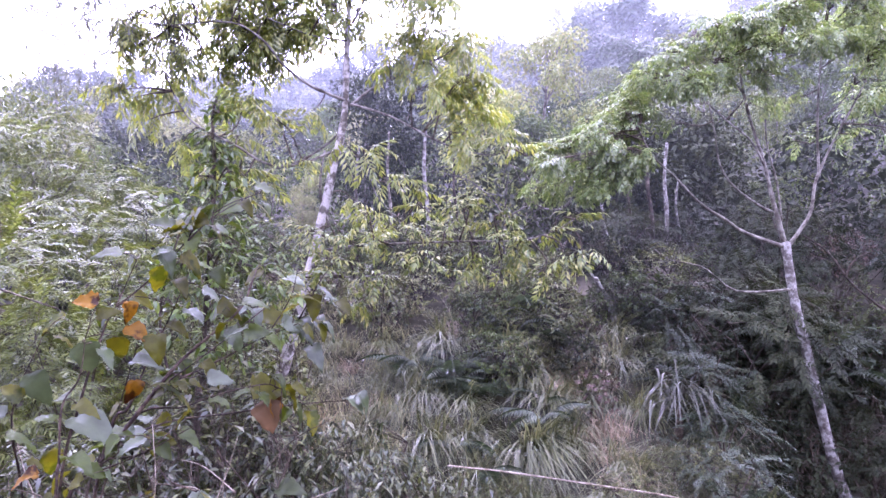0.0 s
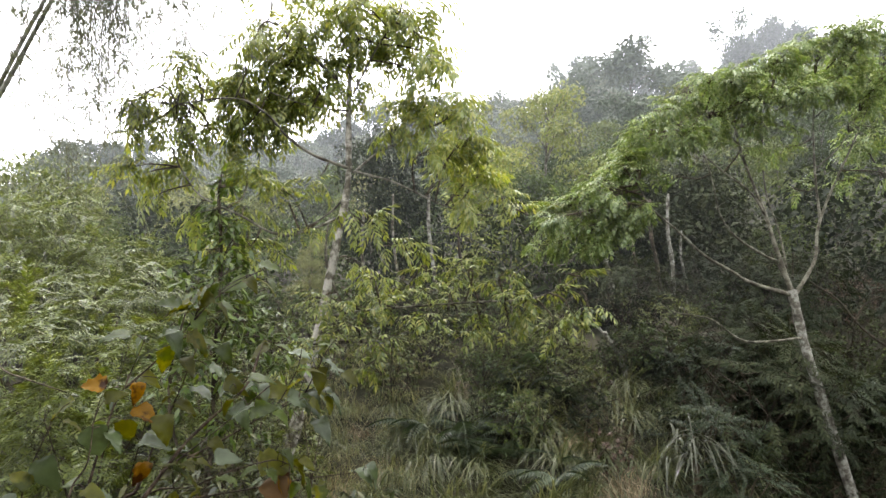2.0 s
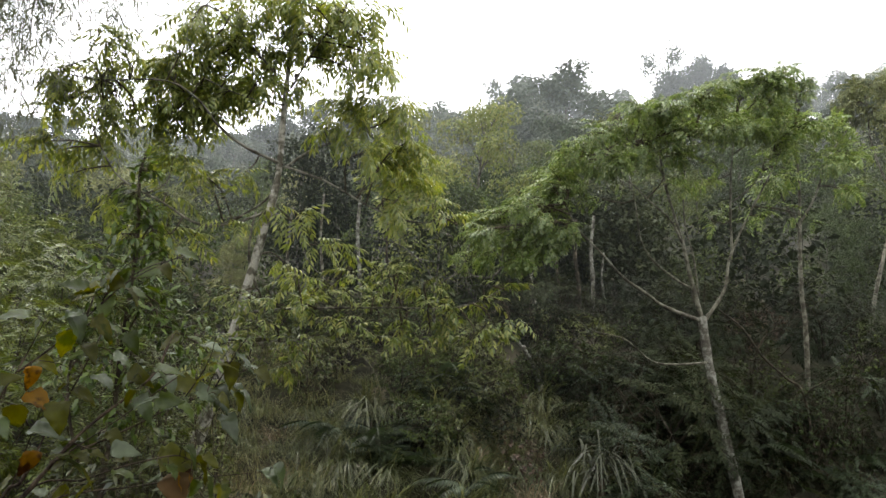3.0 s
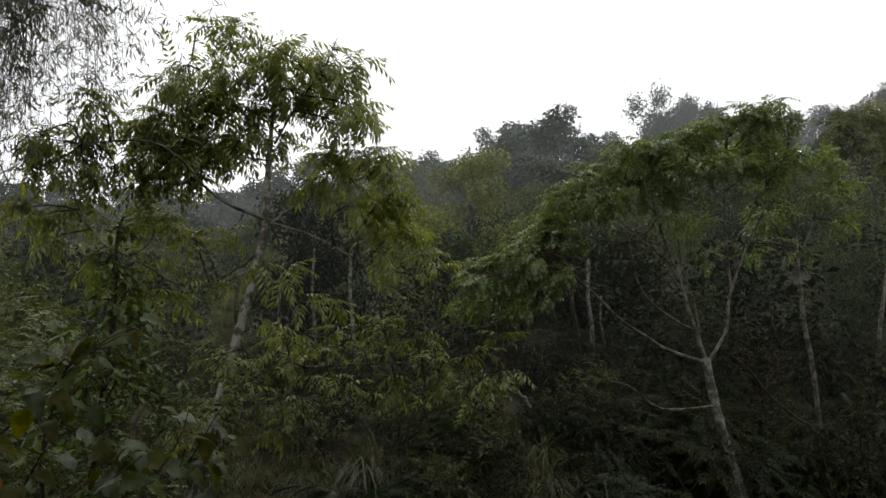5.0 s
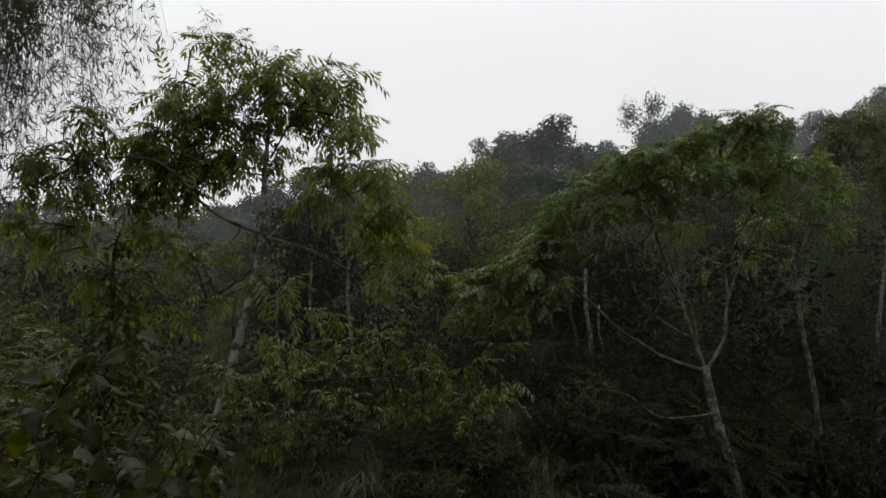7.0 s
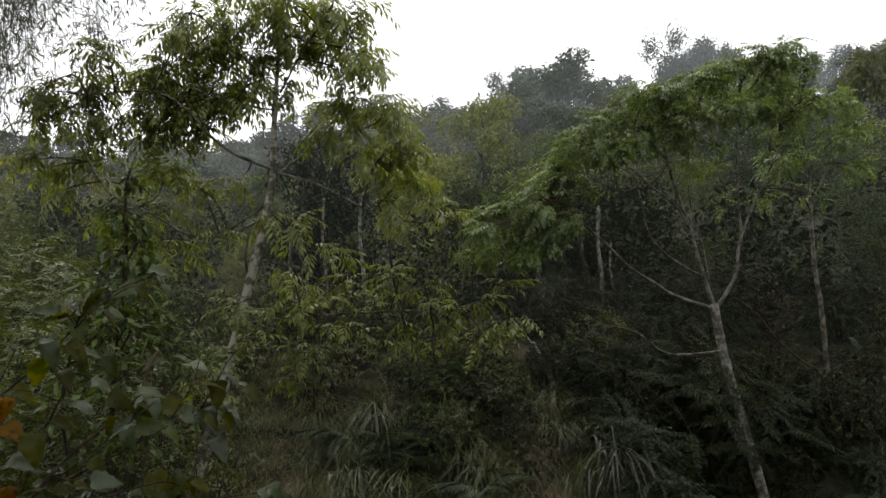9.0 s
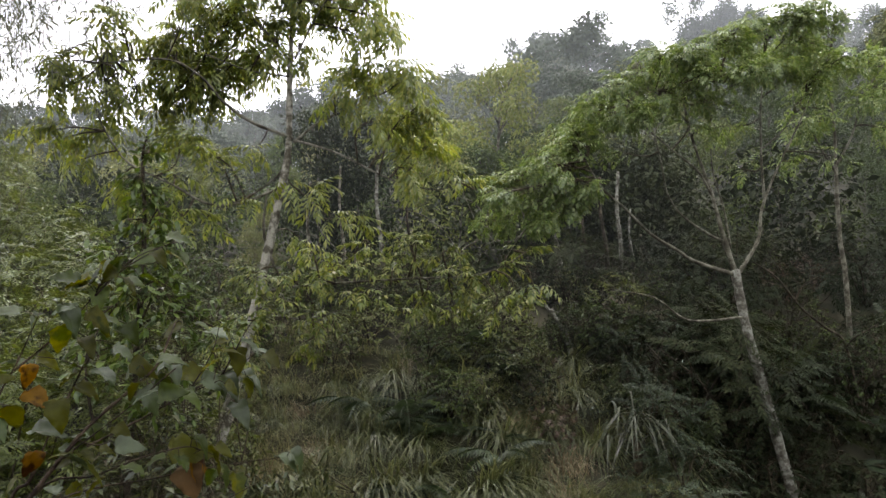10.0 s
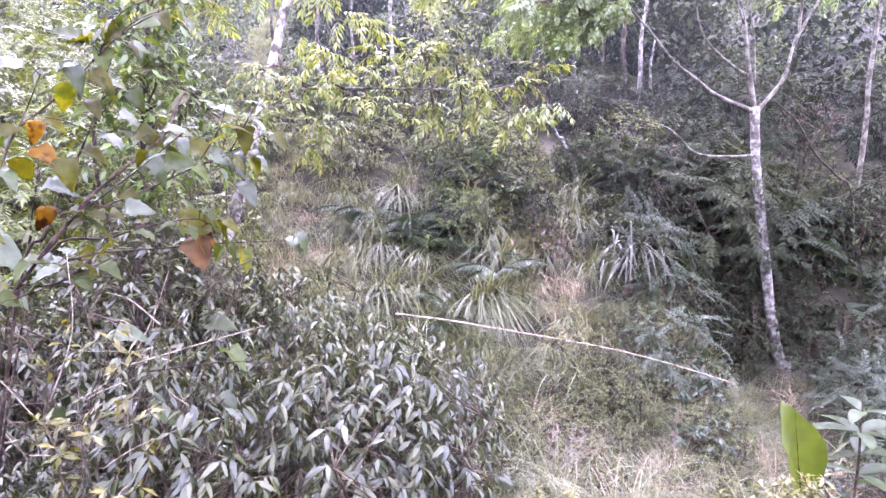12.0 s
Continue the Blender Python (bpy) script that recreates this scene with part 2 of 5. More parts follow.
def spline(pts, n):
    """Catmull-Rom through the points, n steps a stretch."""
    p = np.asarray(pts, float)
    if len(p) == 2:
        return p[0] + (p[1] - p[0]) * np.linspace(0, 1, n + 1)[:, None]
    q = np.vstack([2 * p[0] - p[1], p, 2 * p[-1] - p[-2]])
    out = []
    for i in range(1, len(q) - 2):
        for t in np.arange(n) / n:
            a, b, c, d = q[i - 1 : i + 3]
            out.append(0.5 * (2 * b + (c - a) * t + (2 * a - 5 * b + 4 * c - d) * t * t + (3 * b - a - 3 * c + d) * t**3))
    return np.vstack([out, p[-1:]])


def tube(geo, pts, r0, r1, sides=6, n=4, rough=0.06, power=1.0, knots=0.0):
    """A tapered limb along the points; returns its middle line."""
    c = spline(pts, n)
    m = len(c)
    t = np.gradient(c, axis=0)
    t = unit(t)
    ref = np.array([0.0, 0, 1]) if abs(t[0][2]) < 0.8 else np.array([0.0, 1, 0])
    u = unit(np.cross(t, ref))
    w = np.cross(t, u)
    s = np.linspace(0, 1, m)
    r = r0 + (r1 - r0) * s**power
    r = r * (1 + rough * R.standard_normal(m)) + (knots * r0 * (R.random(m) < 0.12))
    a = np.arange(sides) * 2 * np.pi / sides
    ring = np.cos(a)[None, :, None] * u[:, None] + np.sin(a)[None, :, None] * w[:, None]
    v = c[:, None] + ring * (r[:, None, None] * (1 + rough * 0.7 * R.standard_normal((m, sides, 1))))
    i, j = np.meshgrid(np.arange(m - 1), np.arange(sides), indexing="ij")
    a0, a1 = i * sides + j, i * sides + (j + 1) % sides
    b0, b1 = a0 + sides, a1 + sides
    f = np.concatenate([np.stack([a0, a1, b1], -1).reshape(-1, 3), np.stack([a0, b1, b0], -1).reshape(-1, 3)])
    k = np.arange(sides)
    cap = np.stack([(m - 1) * sides + k, (m - 1) * sides + (k + 1) % sides, np.full(sides, m * sides)], -1)
    cap0 = np.stack([(k + 1) % sides, k, np.full(sides, m * sides + 1)], -1)
    geo.add(np.vstack([v.reshape(-1, 3), c[-1] + t[-1] * r[-1] * 0.6, c[0]]), np.vstack([f, cap, cap0]))
    return c


def leaf_shape(width, segs=3, fold=0.12, droop=0.15, peak=0.4, wave=0.0, seed=0):
    """A leaf along x, one long: midrib and two margins, folded along the rib and bent down."""
    u = np.linspace(0, 1, segs + 1)
    if segs == 1:
        v = [(0, 0, 0), (peak, width / 2, fold * width), (1, 0, -droop), (peak, -width / 2, fold * width)]
        return np.array(v, float), np.array([(0, 2, 1), (0, 3, 2)])
    k = np.log(0.5) / np.log(peak)
    w = width / 2 * np.sin(np.pi * np.clip(u, 0.0, 1.0) ** k) ** 0.85
    rs = np.random.default_rng(seed)
    mid = np.stack([u, 0 * u, -droop * u**2], -1)
    left = mid + np.stack([-0.04 * u, w * (1 + wave * rs.standard_normal(segs + 1)), fold * w * 2 + wave * w * rs.standard_normal(segs + 1)], -1)
    right = mid + np.stack([-0.04 * u, -w * (1 + wave * rs.standard_normal(segs + 1)), fold * w * 2 + wave * w * rs.standard_normal(segs + 1)], -1)
    v = np.vstack([mid, left, right])
    n, f = segs + 1, []
    for i in range(segs):
        f += [(i, i + 1, n + i + 1), (i, n + i + 1, n + i), (i, 2 * n + i + 1, i + 1), (i, 2 * n + i, 2 * n + i + 1)]
    keep = [t for t in f if np.linalg.norm(np.cross(v[t[1]] - v[t[0]], v[t[2]] - v[t[0]])) > 1e-9]
    return v, np.array(keep)


def broad_leaf(width, segs, fold, droop, ragged, seed):
    """An ovate leaf with a rounded foot, a drawn-out tip and an uneven margin."""
    u = (1 - np.cos(np.pi * np.linspace(0, 1, segs + 1))) / 2
    w = width / 2 * np.minimum(1, (u / 0.14) ** 0.6) * np.clip(1 - u, 0, 1) ** 0.8 * (1 + 1.0 * u)
    rs = np.random.default_rng(seed)
    mid = np.stack([u, 0.02 * np.sin(3 * u + seed), -droop * u**2], -1)
    sides = []
    for side in (1, -1):
        inner = mid + np.stack([0 * u, side * w * 0.5, fold * w * 0.8 + 0.02 * rs.standard_normal(segs + 1) * (w > 0)], -1)
        outer = mid + np.stack([-0.05 * (w > 0), side * w * (1 + ragged * rs.standard_normal(segs + 1)), fold * w * 1.2 + 0.05 * rs.standard_normal(segs + 1) * (w > 0)], -1)
        sides += [inner, outer]
    v = np.vstack([mid, *sides])
    n, f = segs + 1, []
    for a, b, flip in ((0, 1, 0), (1, 2, 0), (0, 3, 1), (3, 4, 1)):
        for i in range(segs):
            p, q, r, t = a * n + i, a * n + i + 1, b * n + i + 1, b * n + i
            f += [(p, r, q), (p, t, r)] if flip else [(p, q, r), (p, r, t)]
    keep = [t for t in f if np.linalg.norm(np.cross(v[t[1]] - v[t[0]], v[t[2]] - v[t[0]])) > 1e-9]
    return v, np.array(keep)


def sliver(geo, a, b, r):
    """The thinnest twigs: a three-sided rod from each a to its b."""
    a, b = np.atleast_2d(np.asarray(a, float)), np.atleast_2d(np.asarray(b, float))
    a = np.broadcast_to(a, b.shape)
    t = unit(b - a)
    u = unit(np.cross(t, (0.3, 0.2, 0.93)))
    w = np.cross(t, u)
    k = np.array([0, 2.1, 4.2])
    ring = r * (np.cos(k)[None, :, None] * u[:, None] + np.sin(k)[None, :, None] * w[:, None])
    v = np.concatenate([a[:, None] + ring, b[:, None] + 0.5 * ring], 1)
    f = np.array([(0, 1, 4), (0, 4, 3), (1, 2, 5), (1, 5, 4), (2, 0, 3), (2, 3, 5)])
    geo.add(v.reshape(-1, 3), (f[None] + 6 * np.arange(len(b))[:, None, None]).reshape(-1, 3))


def place(geo, shape, pos, along, up, size):
    """The shape at many places at once."""
    v, f = shape
    pos, x = np.asarray(pos, float).reshape(-1, 3), unit(np.asarray(along, float).reshape(-1, 3))
    up = np.broadcast_to(np.asarray(up, float), x.shape)
    y = unit(np.cross(up, x) + 1e-6)
    z = np.cross(x, y)
    s = np.broadcast_to(np.asarray(size, float), (len(pos),))[:, None, None]
    out = pos[:, None] + s * (v[None, :, 0:1] * x[:, None] + v[None, :, 1:2] * y[:, None] + v[None, :, 2:3] * z[:, None])
    ff = f[None] + (np.arange(len(pos)) * len(v))[:, None, None]
    geo.add(out.reshape(-1, 3), ff.reshape(-1, 3))


def pinnate(pairs, leaf, length, droop=0.35, spread=60, hang=0.35, rib=0.012, seed=0):
    """A compound leaf along x, one long: a bent rachis with pairs of leaflets."""
    g = Geo()
    rs = np.random.default_rng(seed)
    u = np.linspace(0.22, 1.0, pairs)
    at = np.stack([u, 0 * u, -droop * u**2], -1)
    for side in (1, -1):
        a = np.radians(spread - 25 * u + 8 * rs.standard_normal(pairs))
        d = np.stack([np.cos(a), side * np.sin(a), -hang - 0.5 * droop * u + 0.12 * rs.standard_normal(pairs)], -1)
        place(g, leaf, at, d, (0, 0, 1), length * (1 - 0.35 * np.abs(u - 0.55)) * (0.9 + 0.2 * rs.random(pairs)))
    place(g, leaf, at[-1:], [(1, 0, -0.6)], (0, 0, 1), length)
    c = np.stack([np.linspace(0, 1, 4), np.zeros(4), -droop * np.linspace(0, 1, 4) ** 2], -1)
    for i in range(3):
        a, b = c[i], c[i + 1]
        g.add([a + (0, rib / 2, 0), a - (0, rib / 2, 0), b + (0, rib / 3, 0), b - (0, rib / 3, 0)], [(0, 1, 2), (1, 3, 2)])
    return np.concatenate(g.v), np.concatenate(g.f)


def frond(pairs=15, droop=0.55, width=0.3, seed=0):
    """A fern frond along x, one long."""
    g = Geo()
    u = np.linspace(0.15, 0.98, pairs)
    at = np.stack([u, 0 * u, 0.5 * u - droop * 1.6 * u**2], -1)
    pin = leaf_shape(0.2, 1, 0.05, 0.25, 0.35)
    for side in (1, -1):
        d = np.stack([0.45 + 0 * u, side * np.ones(pairs), -0.25 + 0 * u], -1)
        place(g, pin, at, d, (0, 0, 1), width * np.sin(np.pi * (0.12 + 0.88 * u)) ** 0.7 + 0.02)
    c = np.stack([np.linspace(0, 1, 5), np.zeros(5), 0.5 * np.linspace(0, 1, 5) - droop * 1.6 * np.linspace(0, 1, 5) ** 2], -1)
    for i in range(4):
        g.add([c[i] + (0, 0.008, 0), c[i] - (0, 0.008, 0), c[i + 1] + (0, 0.006, 0), c[i + 1] - (0, 0.006, 0)], [(0, 1, 2), (1, 3, 2)])
    return np.concatenate(g.v), np.concatenate(g.f)


def blade(width=0.025, segs=5, arch=0.8, rise=1.0, fall=0.75):
    """A grass blade that starts upward and bends over; reach along x, one long."""
    u = np.linspace(0, 1, segs + 1)
    x = arch * u**1.6
    z = rise * (u - fall * arch * u**2.4)
    w = width / 2 * (1 - u**2.5) + 0.0005
    n, f = segs + 1, []
    for i in range(segs):
        f += [(i, n + i, n + i + 1), (i, n + i + 1, i + 1)]
    return np.vstack([np.stack([x, w, z], -1), np.stack([x, -w, z + 0.2 * w], -1)]), np.array(f)


def rand_dirs(n, down=0.0, flat=1.0):
    d = R.standard_normal((n, 3)) * (1, 1, flat)
    d = unit(d)
    d[:, 2] -= down
    return unit(d)


def in_ball(n, radii):
    d = unit(R.standard_normal((n, 3)))
    return d * (R.random((n, 1)) ** 0.45) * np.asarray(radii)


# ---------------------------------------------------------------- ground
def ground_z(x, y):
    """The lie of the land: a shelf, a gully, a steep bank, then a wooded hill with its crest; plus an added
    light-blocking rise at the back.
    """
    x, y = np.asarray(x, float), np.asarray(y, float)
    knots = [-60, 0.9, 1.9, 3.2, 4.8, 6.0, 7.2, 7.8, 8.3, 8.8, 9.5]
    deep = np.interp(y, knots, [0.5, 0.0, -0.55, -1.15, -1.5, -1.4, -1.0, -0.3, 0.4, 1.0, 1.6])
    shallow = np.interp(y, knots, [0.5, 0.0, -0.55, -1.15, -1.2, -0.75, -0.15, 0.25, 0.6, 1.1, 1.6])
    k = np.clip((x - 2.7) / 1.3, 0, 1)
    near = shallow + (deep - shallow) * k * k * (3 - 2 * k)
    crest = 62 + 0.75 * np.clip(x - 8, 0, 90)
    side = np.where(x > 0, 0.2 * np.clip(x, 0, 90), 0.05 * np.clip(x, -200, 0)) * np.clip((y - 9.5) / 20, 0, 1)
    hill = 0.27 * (np.minimum(y, crest) - 9.5) * (y > 9.5) + side - 0.35 * np.clip(y - crest, 0, 80)
    bumps = 0.1 * np.sin(1.7 * x + 0.6 * y) * np.sin(1.3 * y - 0.4 * x) + 0.06 * np.sin(3.9 * x) * np.sin(3.1 * y + 1)
    fade = np.clip((y - 0.5) / 2, 0.15, 1)
    # Unseen rise at the camera's back, added to block low sky light.
    behind = np.clip(1.1 * (-3.5 - y), 0, 6)
    return near + hill + behind + bumps * fade


def axis(lo, hi, fine_lo, fine_hi, step):
    a = np.arange(fine_lo, fine_hi, step)
    out = [a]
    s, p = step, fine_hi
    up = []
    while p < hi:
        up.append(p)
        s *= 1.12
        p += s
    s, p, dn = step, fine_lo, []
    while p > lo:
        s *= 1.12
        p -= s
        dn.append(p)
    return np.concatenate([dn[::-1], a, up])


def build_ground():
    xs, ys = axis(-900, 900, -9, 12, 0.3), axis(-700, 1200, -1, 13, 0.26)
    X, Y = np.meshgrid(xs, ys, indexing="ij")
    Z = ground_z(X, Y)
    ny = len(ys)
    i, j = np.meshgrid(np.arange(len(xs) - 1), np.arange(ny - 1), indexing="ij")
    a = i * ny + j
    f = np.concatenate([np.stack([a, a + ny, a + ny + 1], -1).reshape(-1, 3), np.stack([a, a + ny + 1, a + 1], -1).reshape(-1, 3)])
    g = Geo()
    g.add(np.stack([X, Y, Z], -1), f)
    ob = new("ground", g.mesh("ground", M_SOIL))
    tagged(ob, "dark sloping soil with leaf litter under the undergrowth", "ground", kind="structure")


build_ground()


def on_ground(x, y, sink=0.03):
    return (float(x), float(y), float(ground_z(x, y)) - sink)


# ---------------------------------------------------------------- haze sheets on the hill
def haze_sheet(y, density, top):
    """A thin see-through sheet across the slope, added to imitate haze, lit by the sky."""
    mat, n, l = nodes_of("thin_mist")
    tex, noi, sep = n.new("ShaderNodeTexCoord"), n.new("ShaderNodeTexNoise"), n.new("ShaderNodeSeparateXYZ")
    noi.inputs["Scale"].default_value, noi.inputs["Detail"].default_value = 0.06, 2
    l.new(tex.outputs["Object"], noi.inputs["Vector"]), l.new(tex.outputs["Object"], sep.inputs[0])
    fade, amount, mul = n.new("ShaderNodeMapRange"), n.new("ShaderNodeMapRange"), n.new("ShaderNodeMath")
    fade.interpolation_type = "SMOOTHSTEP"
    for k, v in enumerate((top * 0.55, top, 1.0, 0.0)):
        fade.inputs[k + 1].default_value = v
    l.new(sep.outputs["Z"], fade.inputs[0])
    for k, v in enumerate((0.3, 0.7, 0.5 * density, 1.5 * density)):
        amount.inputs[k + 1].default_value = v
    l.new(noi.outputs["Fac"], amount.inputs[0])
    mul.operation = "MULTIPLY"
    l.new(fade.outputs[0], mul.inputs[0]), l.new(amount.outputs[0], mul.inputs[1])
    dif, tra, add, clear, mix = (n.new("ShaderNode" + k) for k in ("BsdfDiffuse", "BsdfTranslucent", "MixShader", "BsdfTransparent", "MixShader"))
    dif.inputs["Color"].default_value = tra.inputs["Color"].default_value = (0.85, 0.89, 0.93, 1)
    l.new(dif.outputs[0], add.inputs[1]), l.new(tra.outputs[0], add.inputs[2])
    l.new(mul.outputs[0], mix.inputs[0]), l.new(clear.outputs[0], mix.inputs[1]), l.new(add.outputs[0], mix.inputs[2])
    l.new(mix.outputs[0], n["Material Output"].inputs["Surface"])
    xs, zs = np.linspace(-1.3 * y, 1.6 * y, 24), np.linspace(float(ground_z(0, y)) - 14, top, 8)
    X, Z = np.meshgrid(xs, zs, indexing="ij")
    Y = y + 0.002 * X**2 * 30 / y + 0.6 * np.sin(0.3 * X)
    i, j = np.meshgrid(np.arange(23), np.arange(7), indexing="ij")
    a = i * 8 + j
    g = Geo()
    g.add(np.stack([X, Y, Z], -1), np.concatenate([np.stack([a, a + 8, a + 9], -1).reshape(-1, 3), np.stack([a, a + 9, a + 1], -1).reshape(-1, 3)]))
    ob = new("mist", g.mesh("mist", mat))
    tagged(ob, "thin pale sheet added to imitate haze over the wooded hillside", "mist", "layers of mist", "structure")


# Nearest sheets are added to lift dark tones, farther ones imitate distance haze.
for _y, _d, _t in ((7.75, 0.002, 8), (8.9, 0.0045, 10), (11.5, 0.007, 13), (17, 0.0096, 18), (28, 0.03, 28), (44, 0.046, 42), (66, 0.08, 60)):
    haze_sheet(_y, _d, _t)

# ---------------------------------------------------------------- trees of the foreground
def grow(trunk_geo_limbs, clusters, base, root, leaf, leaf_mat_, twig_mat, tips=9, leaves=4, size=0.5, down=0.35, flat=0.7, twig_r=0.006, name="crown", rise=9.0):
    """Branchlets from the nearest limb to each cluster, twigs to its tips, leaves round the tips."""
    line = np.concatenate(trunk_geo_limbs)
    tw, cr = Geo(), Geo()
    for cx, cy, cz, r in clusters:
        c = np.array([cx, cy, cz])
        a = line[np.argmin(np.linalg.norm(line - c, axis=1) + 0.35 * np.maximum(0, line[:, 2] - cz))]
        mid = (a + c) / 2 + R.normal(0, 0.06, 3) + (0, 0, 0.05)
        c_line = tube(tw, [a, mid, c], twig_r * 1.8, twig_r * 0.8, 4, 3)
        pts = c + in_ball(max(4, int(tips * r / 0.3)), (r, r, r * flat))
        for p in pts:
            s = c_line[R.integers(2, len(c_line))]
            sliver(tw, s, p, twig_r * 0.55)
            n = max(1, int(R.poisson(leaves)))
            d = unit(p - s) * 0.7 + rand_dirs(n, down, 0.6)
            d[:, 2] = np.minimum(d[:, 2], rise)
            q = p + (s - p) * (R.random((n, 1)) * 0.45)
            place(cr, leaf, q, d, (0, 0, 1) + R.normal(0, 0.25, (n, 3)), size * (0.7 + 0.5 * R.random(n)))
    tagged(part("branchwork", tw, twig_mat, root, base), kind="stuff")
    part(name, cr, leaf_mat_, root, base)


def tier(pts, step, r, depth=0.3, loose=0.07):
    """Leaf clusters strung along one storey of a crown."""
    c = spline(pts, 12)
    far = np.concatenate([[0], np.cumsum(np.linalg.norm(np.diff(c, axis=0), axis=1))])
    out = []
    for d in np.arange(0, far[-1] + step / 2, step):
        p = [np.interp(d, far, c[:, k]) for k in range(3)] + R.normal(0, 1, 3) * (loose, depth, loose)
        out.append((*p, r * (0.75 + 0.5 * R.random())))
    return out


PIN_A = pinnate(5, leaf_shape(0.27, 2, 0.14, 0.25, 0.42), 0.48, 0.45, 66, 0.55, seed=1)
PIN_B = pinnate(4, leaf_shape(0.38, 1, 0.14, 0.25, 0.42), 0.44, 0.35, 65, 0.35, seed=2)
PIN_C = pinnate(4, leaf_shape(0.3, 2, 0.14, 0.3, 0.42), 0.5, 0.22, 64, 0.22, seed=3)


def slender_tree():
    base = on_ground(-2.05, 6.9)
    root = thing("slender_tree", base, "slender leaning tree with pale mottled trunk and drooping yellow-green pinnate leaves", "tree")
    lines = []
    g = Geo()
    lines.append(tube(g, [base, (-1.72, 6.9, 0.59), (-1.55, 6.9, 1.15), (-1.38, 6.9, 1.85), (-1.16, 6.9, 2.84), (-1.05, 6.9, 3.4), (-1.03, 6.9, 4.1), (-1.0, 6.9, 4.7), (-0.97, 6.9, 5.2)], 0.07, 0.012, 10, 6, 0.05, 1.15, 0.12))
    part("trunk", g, M_TRUNK, root, base)
    limbs = [
        ([(-1.2, 6.9, 2.2), (-1.29, 6.88, 2.5), (-1.29, 6.86, 2.76), (-1.25, 6.85, 3.0)], 0.025, 0.012),
        ([(-1.0, 6.9, 3.54), (-1.39, 6.78, 3.68), (-1.65, 6.66, 3.86), (-1.85, 6.54, 4.09), (-2.14, 6.42, 4.22), (-2.7, 6.3, 4.14)], 0.028, 0.008),
        ([(-1.06, 6.9, 3.05), (-1.51, 6.76, 2.84), (-1.8, 6.62, 2.82), (-2.08, 6.48, 2.98), (-2.46, 6.34, 3.18), (-2.62, 6.2, 3.45)], 0.026, 0.008),
        ([(-1.03, 6.9, 3.29), (-1.31, 7.1, 3.09), (-1.76, 7.3, 2.92), (-2.3, 7.4, 2.85)], 0.02, 0.006),
        ([(-0.98, 6.9, 3.52), (-0.53, 6.8, 3.35), (0.0, 6.7, 3.05), (0.45, 6.6, 2.91), (0.72, 6.5, 2.95)], 0.02, 0.006),
        ([(-0.99, 6.9, 3.5), (-0.74, 7.07, 3.76), (-0.32, 7.23, 4.01), (0.08, 7.4, 4.36)], 0.024, 0.007),
        ([(-0.97, 6.9, 4.3), (-1.25, 6.8, 4.66), (-1.59, 6.7, 4.97), (-1.81, 6.6, 5.2)], 0.018, 0.006),
        ([(-0.97, 6.9, 4.4), (-0.7, 6.65, 4.77), (-0.42, 6.4, 5.06), (-0.28, 6.3, 5.35)], 0.018, 0.006),
        ([(-0.98, 6.9, 4.8), (-1.2, 7.05, 5.35), (-1.4, 7.2, 5.5)], 0.014, 0.005),
        ([(-0.97, 6.9, 4.2), (-1.39, 6.7, 4.2), (-1.79, 6.5, 4.3)], 0.015, 0.005),
        ([(-1.37, 6.9, 1.9), (-1.1, 6.7, 1.96), (-0.68, 6.5, 1.98), (0.16, 6.45, 2.01), (0.78, 6.45, 2.02), (1.12, 6.45, 2.12), (1.36, 6.45, 2.26)], 0.024, 0.007),
        ([(-1.05, 6.9, 3.0), (-0.8, 6.75, 2.85), (-0.68, 6.6, 2.5), (-0.4, 6.5, 2.2)], 0.014, 0.005),
        ([(-1.4, 6.9, 1.8), (-0.9, 6.6, 1.65), (-0.4, 6.4, 1.75)], 0.014, 0.005),
    ]
    for pts, a, b in limbs:
        g = Geo()
        lines.append(tube(g, pts, a * 0.72, b * 0.8, 6, 5, 0.06))
        part("limb", g, M_GREY_BARK, root, base)
    dome = tier([(-2.01, 6.9, 5.2), (-1.77, 6.9, 5.47), (-1.41, 6.9, 5.59), (-1.06, 6.9, 5.55)], 0.27, 0.2) + tier([(-0.79, 6.9, 5.39), (-0.53, 6.9, 5.57), (-0.35, 6.9, 5.47), (-0.15, 6.9, 5.25)], 0.27, 0.18)
    dome += tier([(-1.89, 6.7, 4.9), (-1.49, 6.7, 5.12), (-1.1, 6.7, 5.25), (-0.66, 6.7, 5.19), (-0.39, 6.7, 5.08), (-0.06, 6.7, 4.86)], 0.24, 0.23)
    dome += tier([(-2.13, 6.9, 4.74), (-1.8, 6.9, 4.74), (-1.44, 6.9, 4.84), (-1.07, 6.9, 5.0), (-0.68, 6.9, 4.92), (-0.4, 6.9, 4.76), (-0.01, 6.9, 4.55)], 0.24, 0.22)
    dome += tier([(-1.17, 7.0, 4.42), (-0.79, 7.0, 4.46), (-0.51, 7.0, 4.5)], 0.36, 0.14)
    west = tier([(-3.25, 6.7, 4.22), (-3.0, 6.7, 4.32), (-2.69, 6.7, 4.46), (-2.35, 6.7, 4.44), (-2.01, 6.7, 4.42), (-1.67, 6.7, 4.38)], 0.24, 0.19)
    west += tier([(-3.18, 6.7, 3.87), (-2.87, 6.7, 4.03), (-2.5, 6.7, 4.18), (-2.11, 6.7, 4.16), (-1.77, 6.7, 4.2), (-1.45, 6.7, 4.22)], 0.27, 0.17)
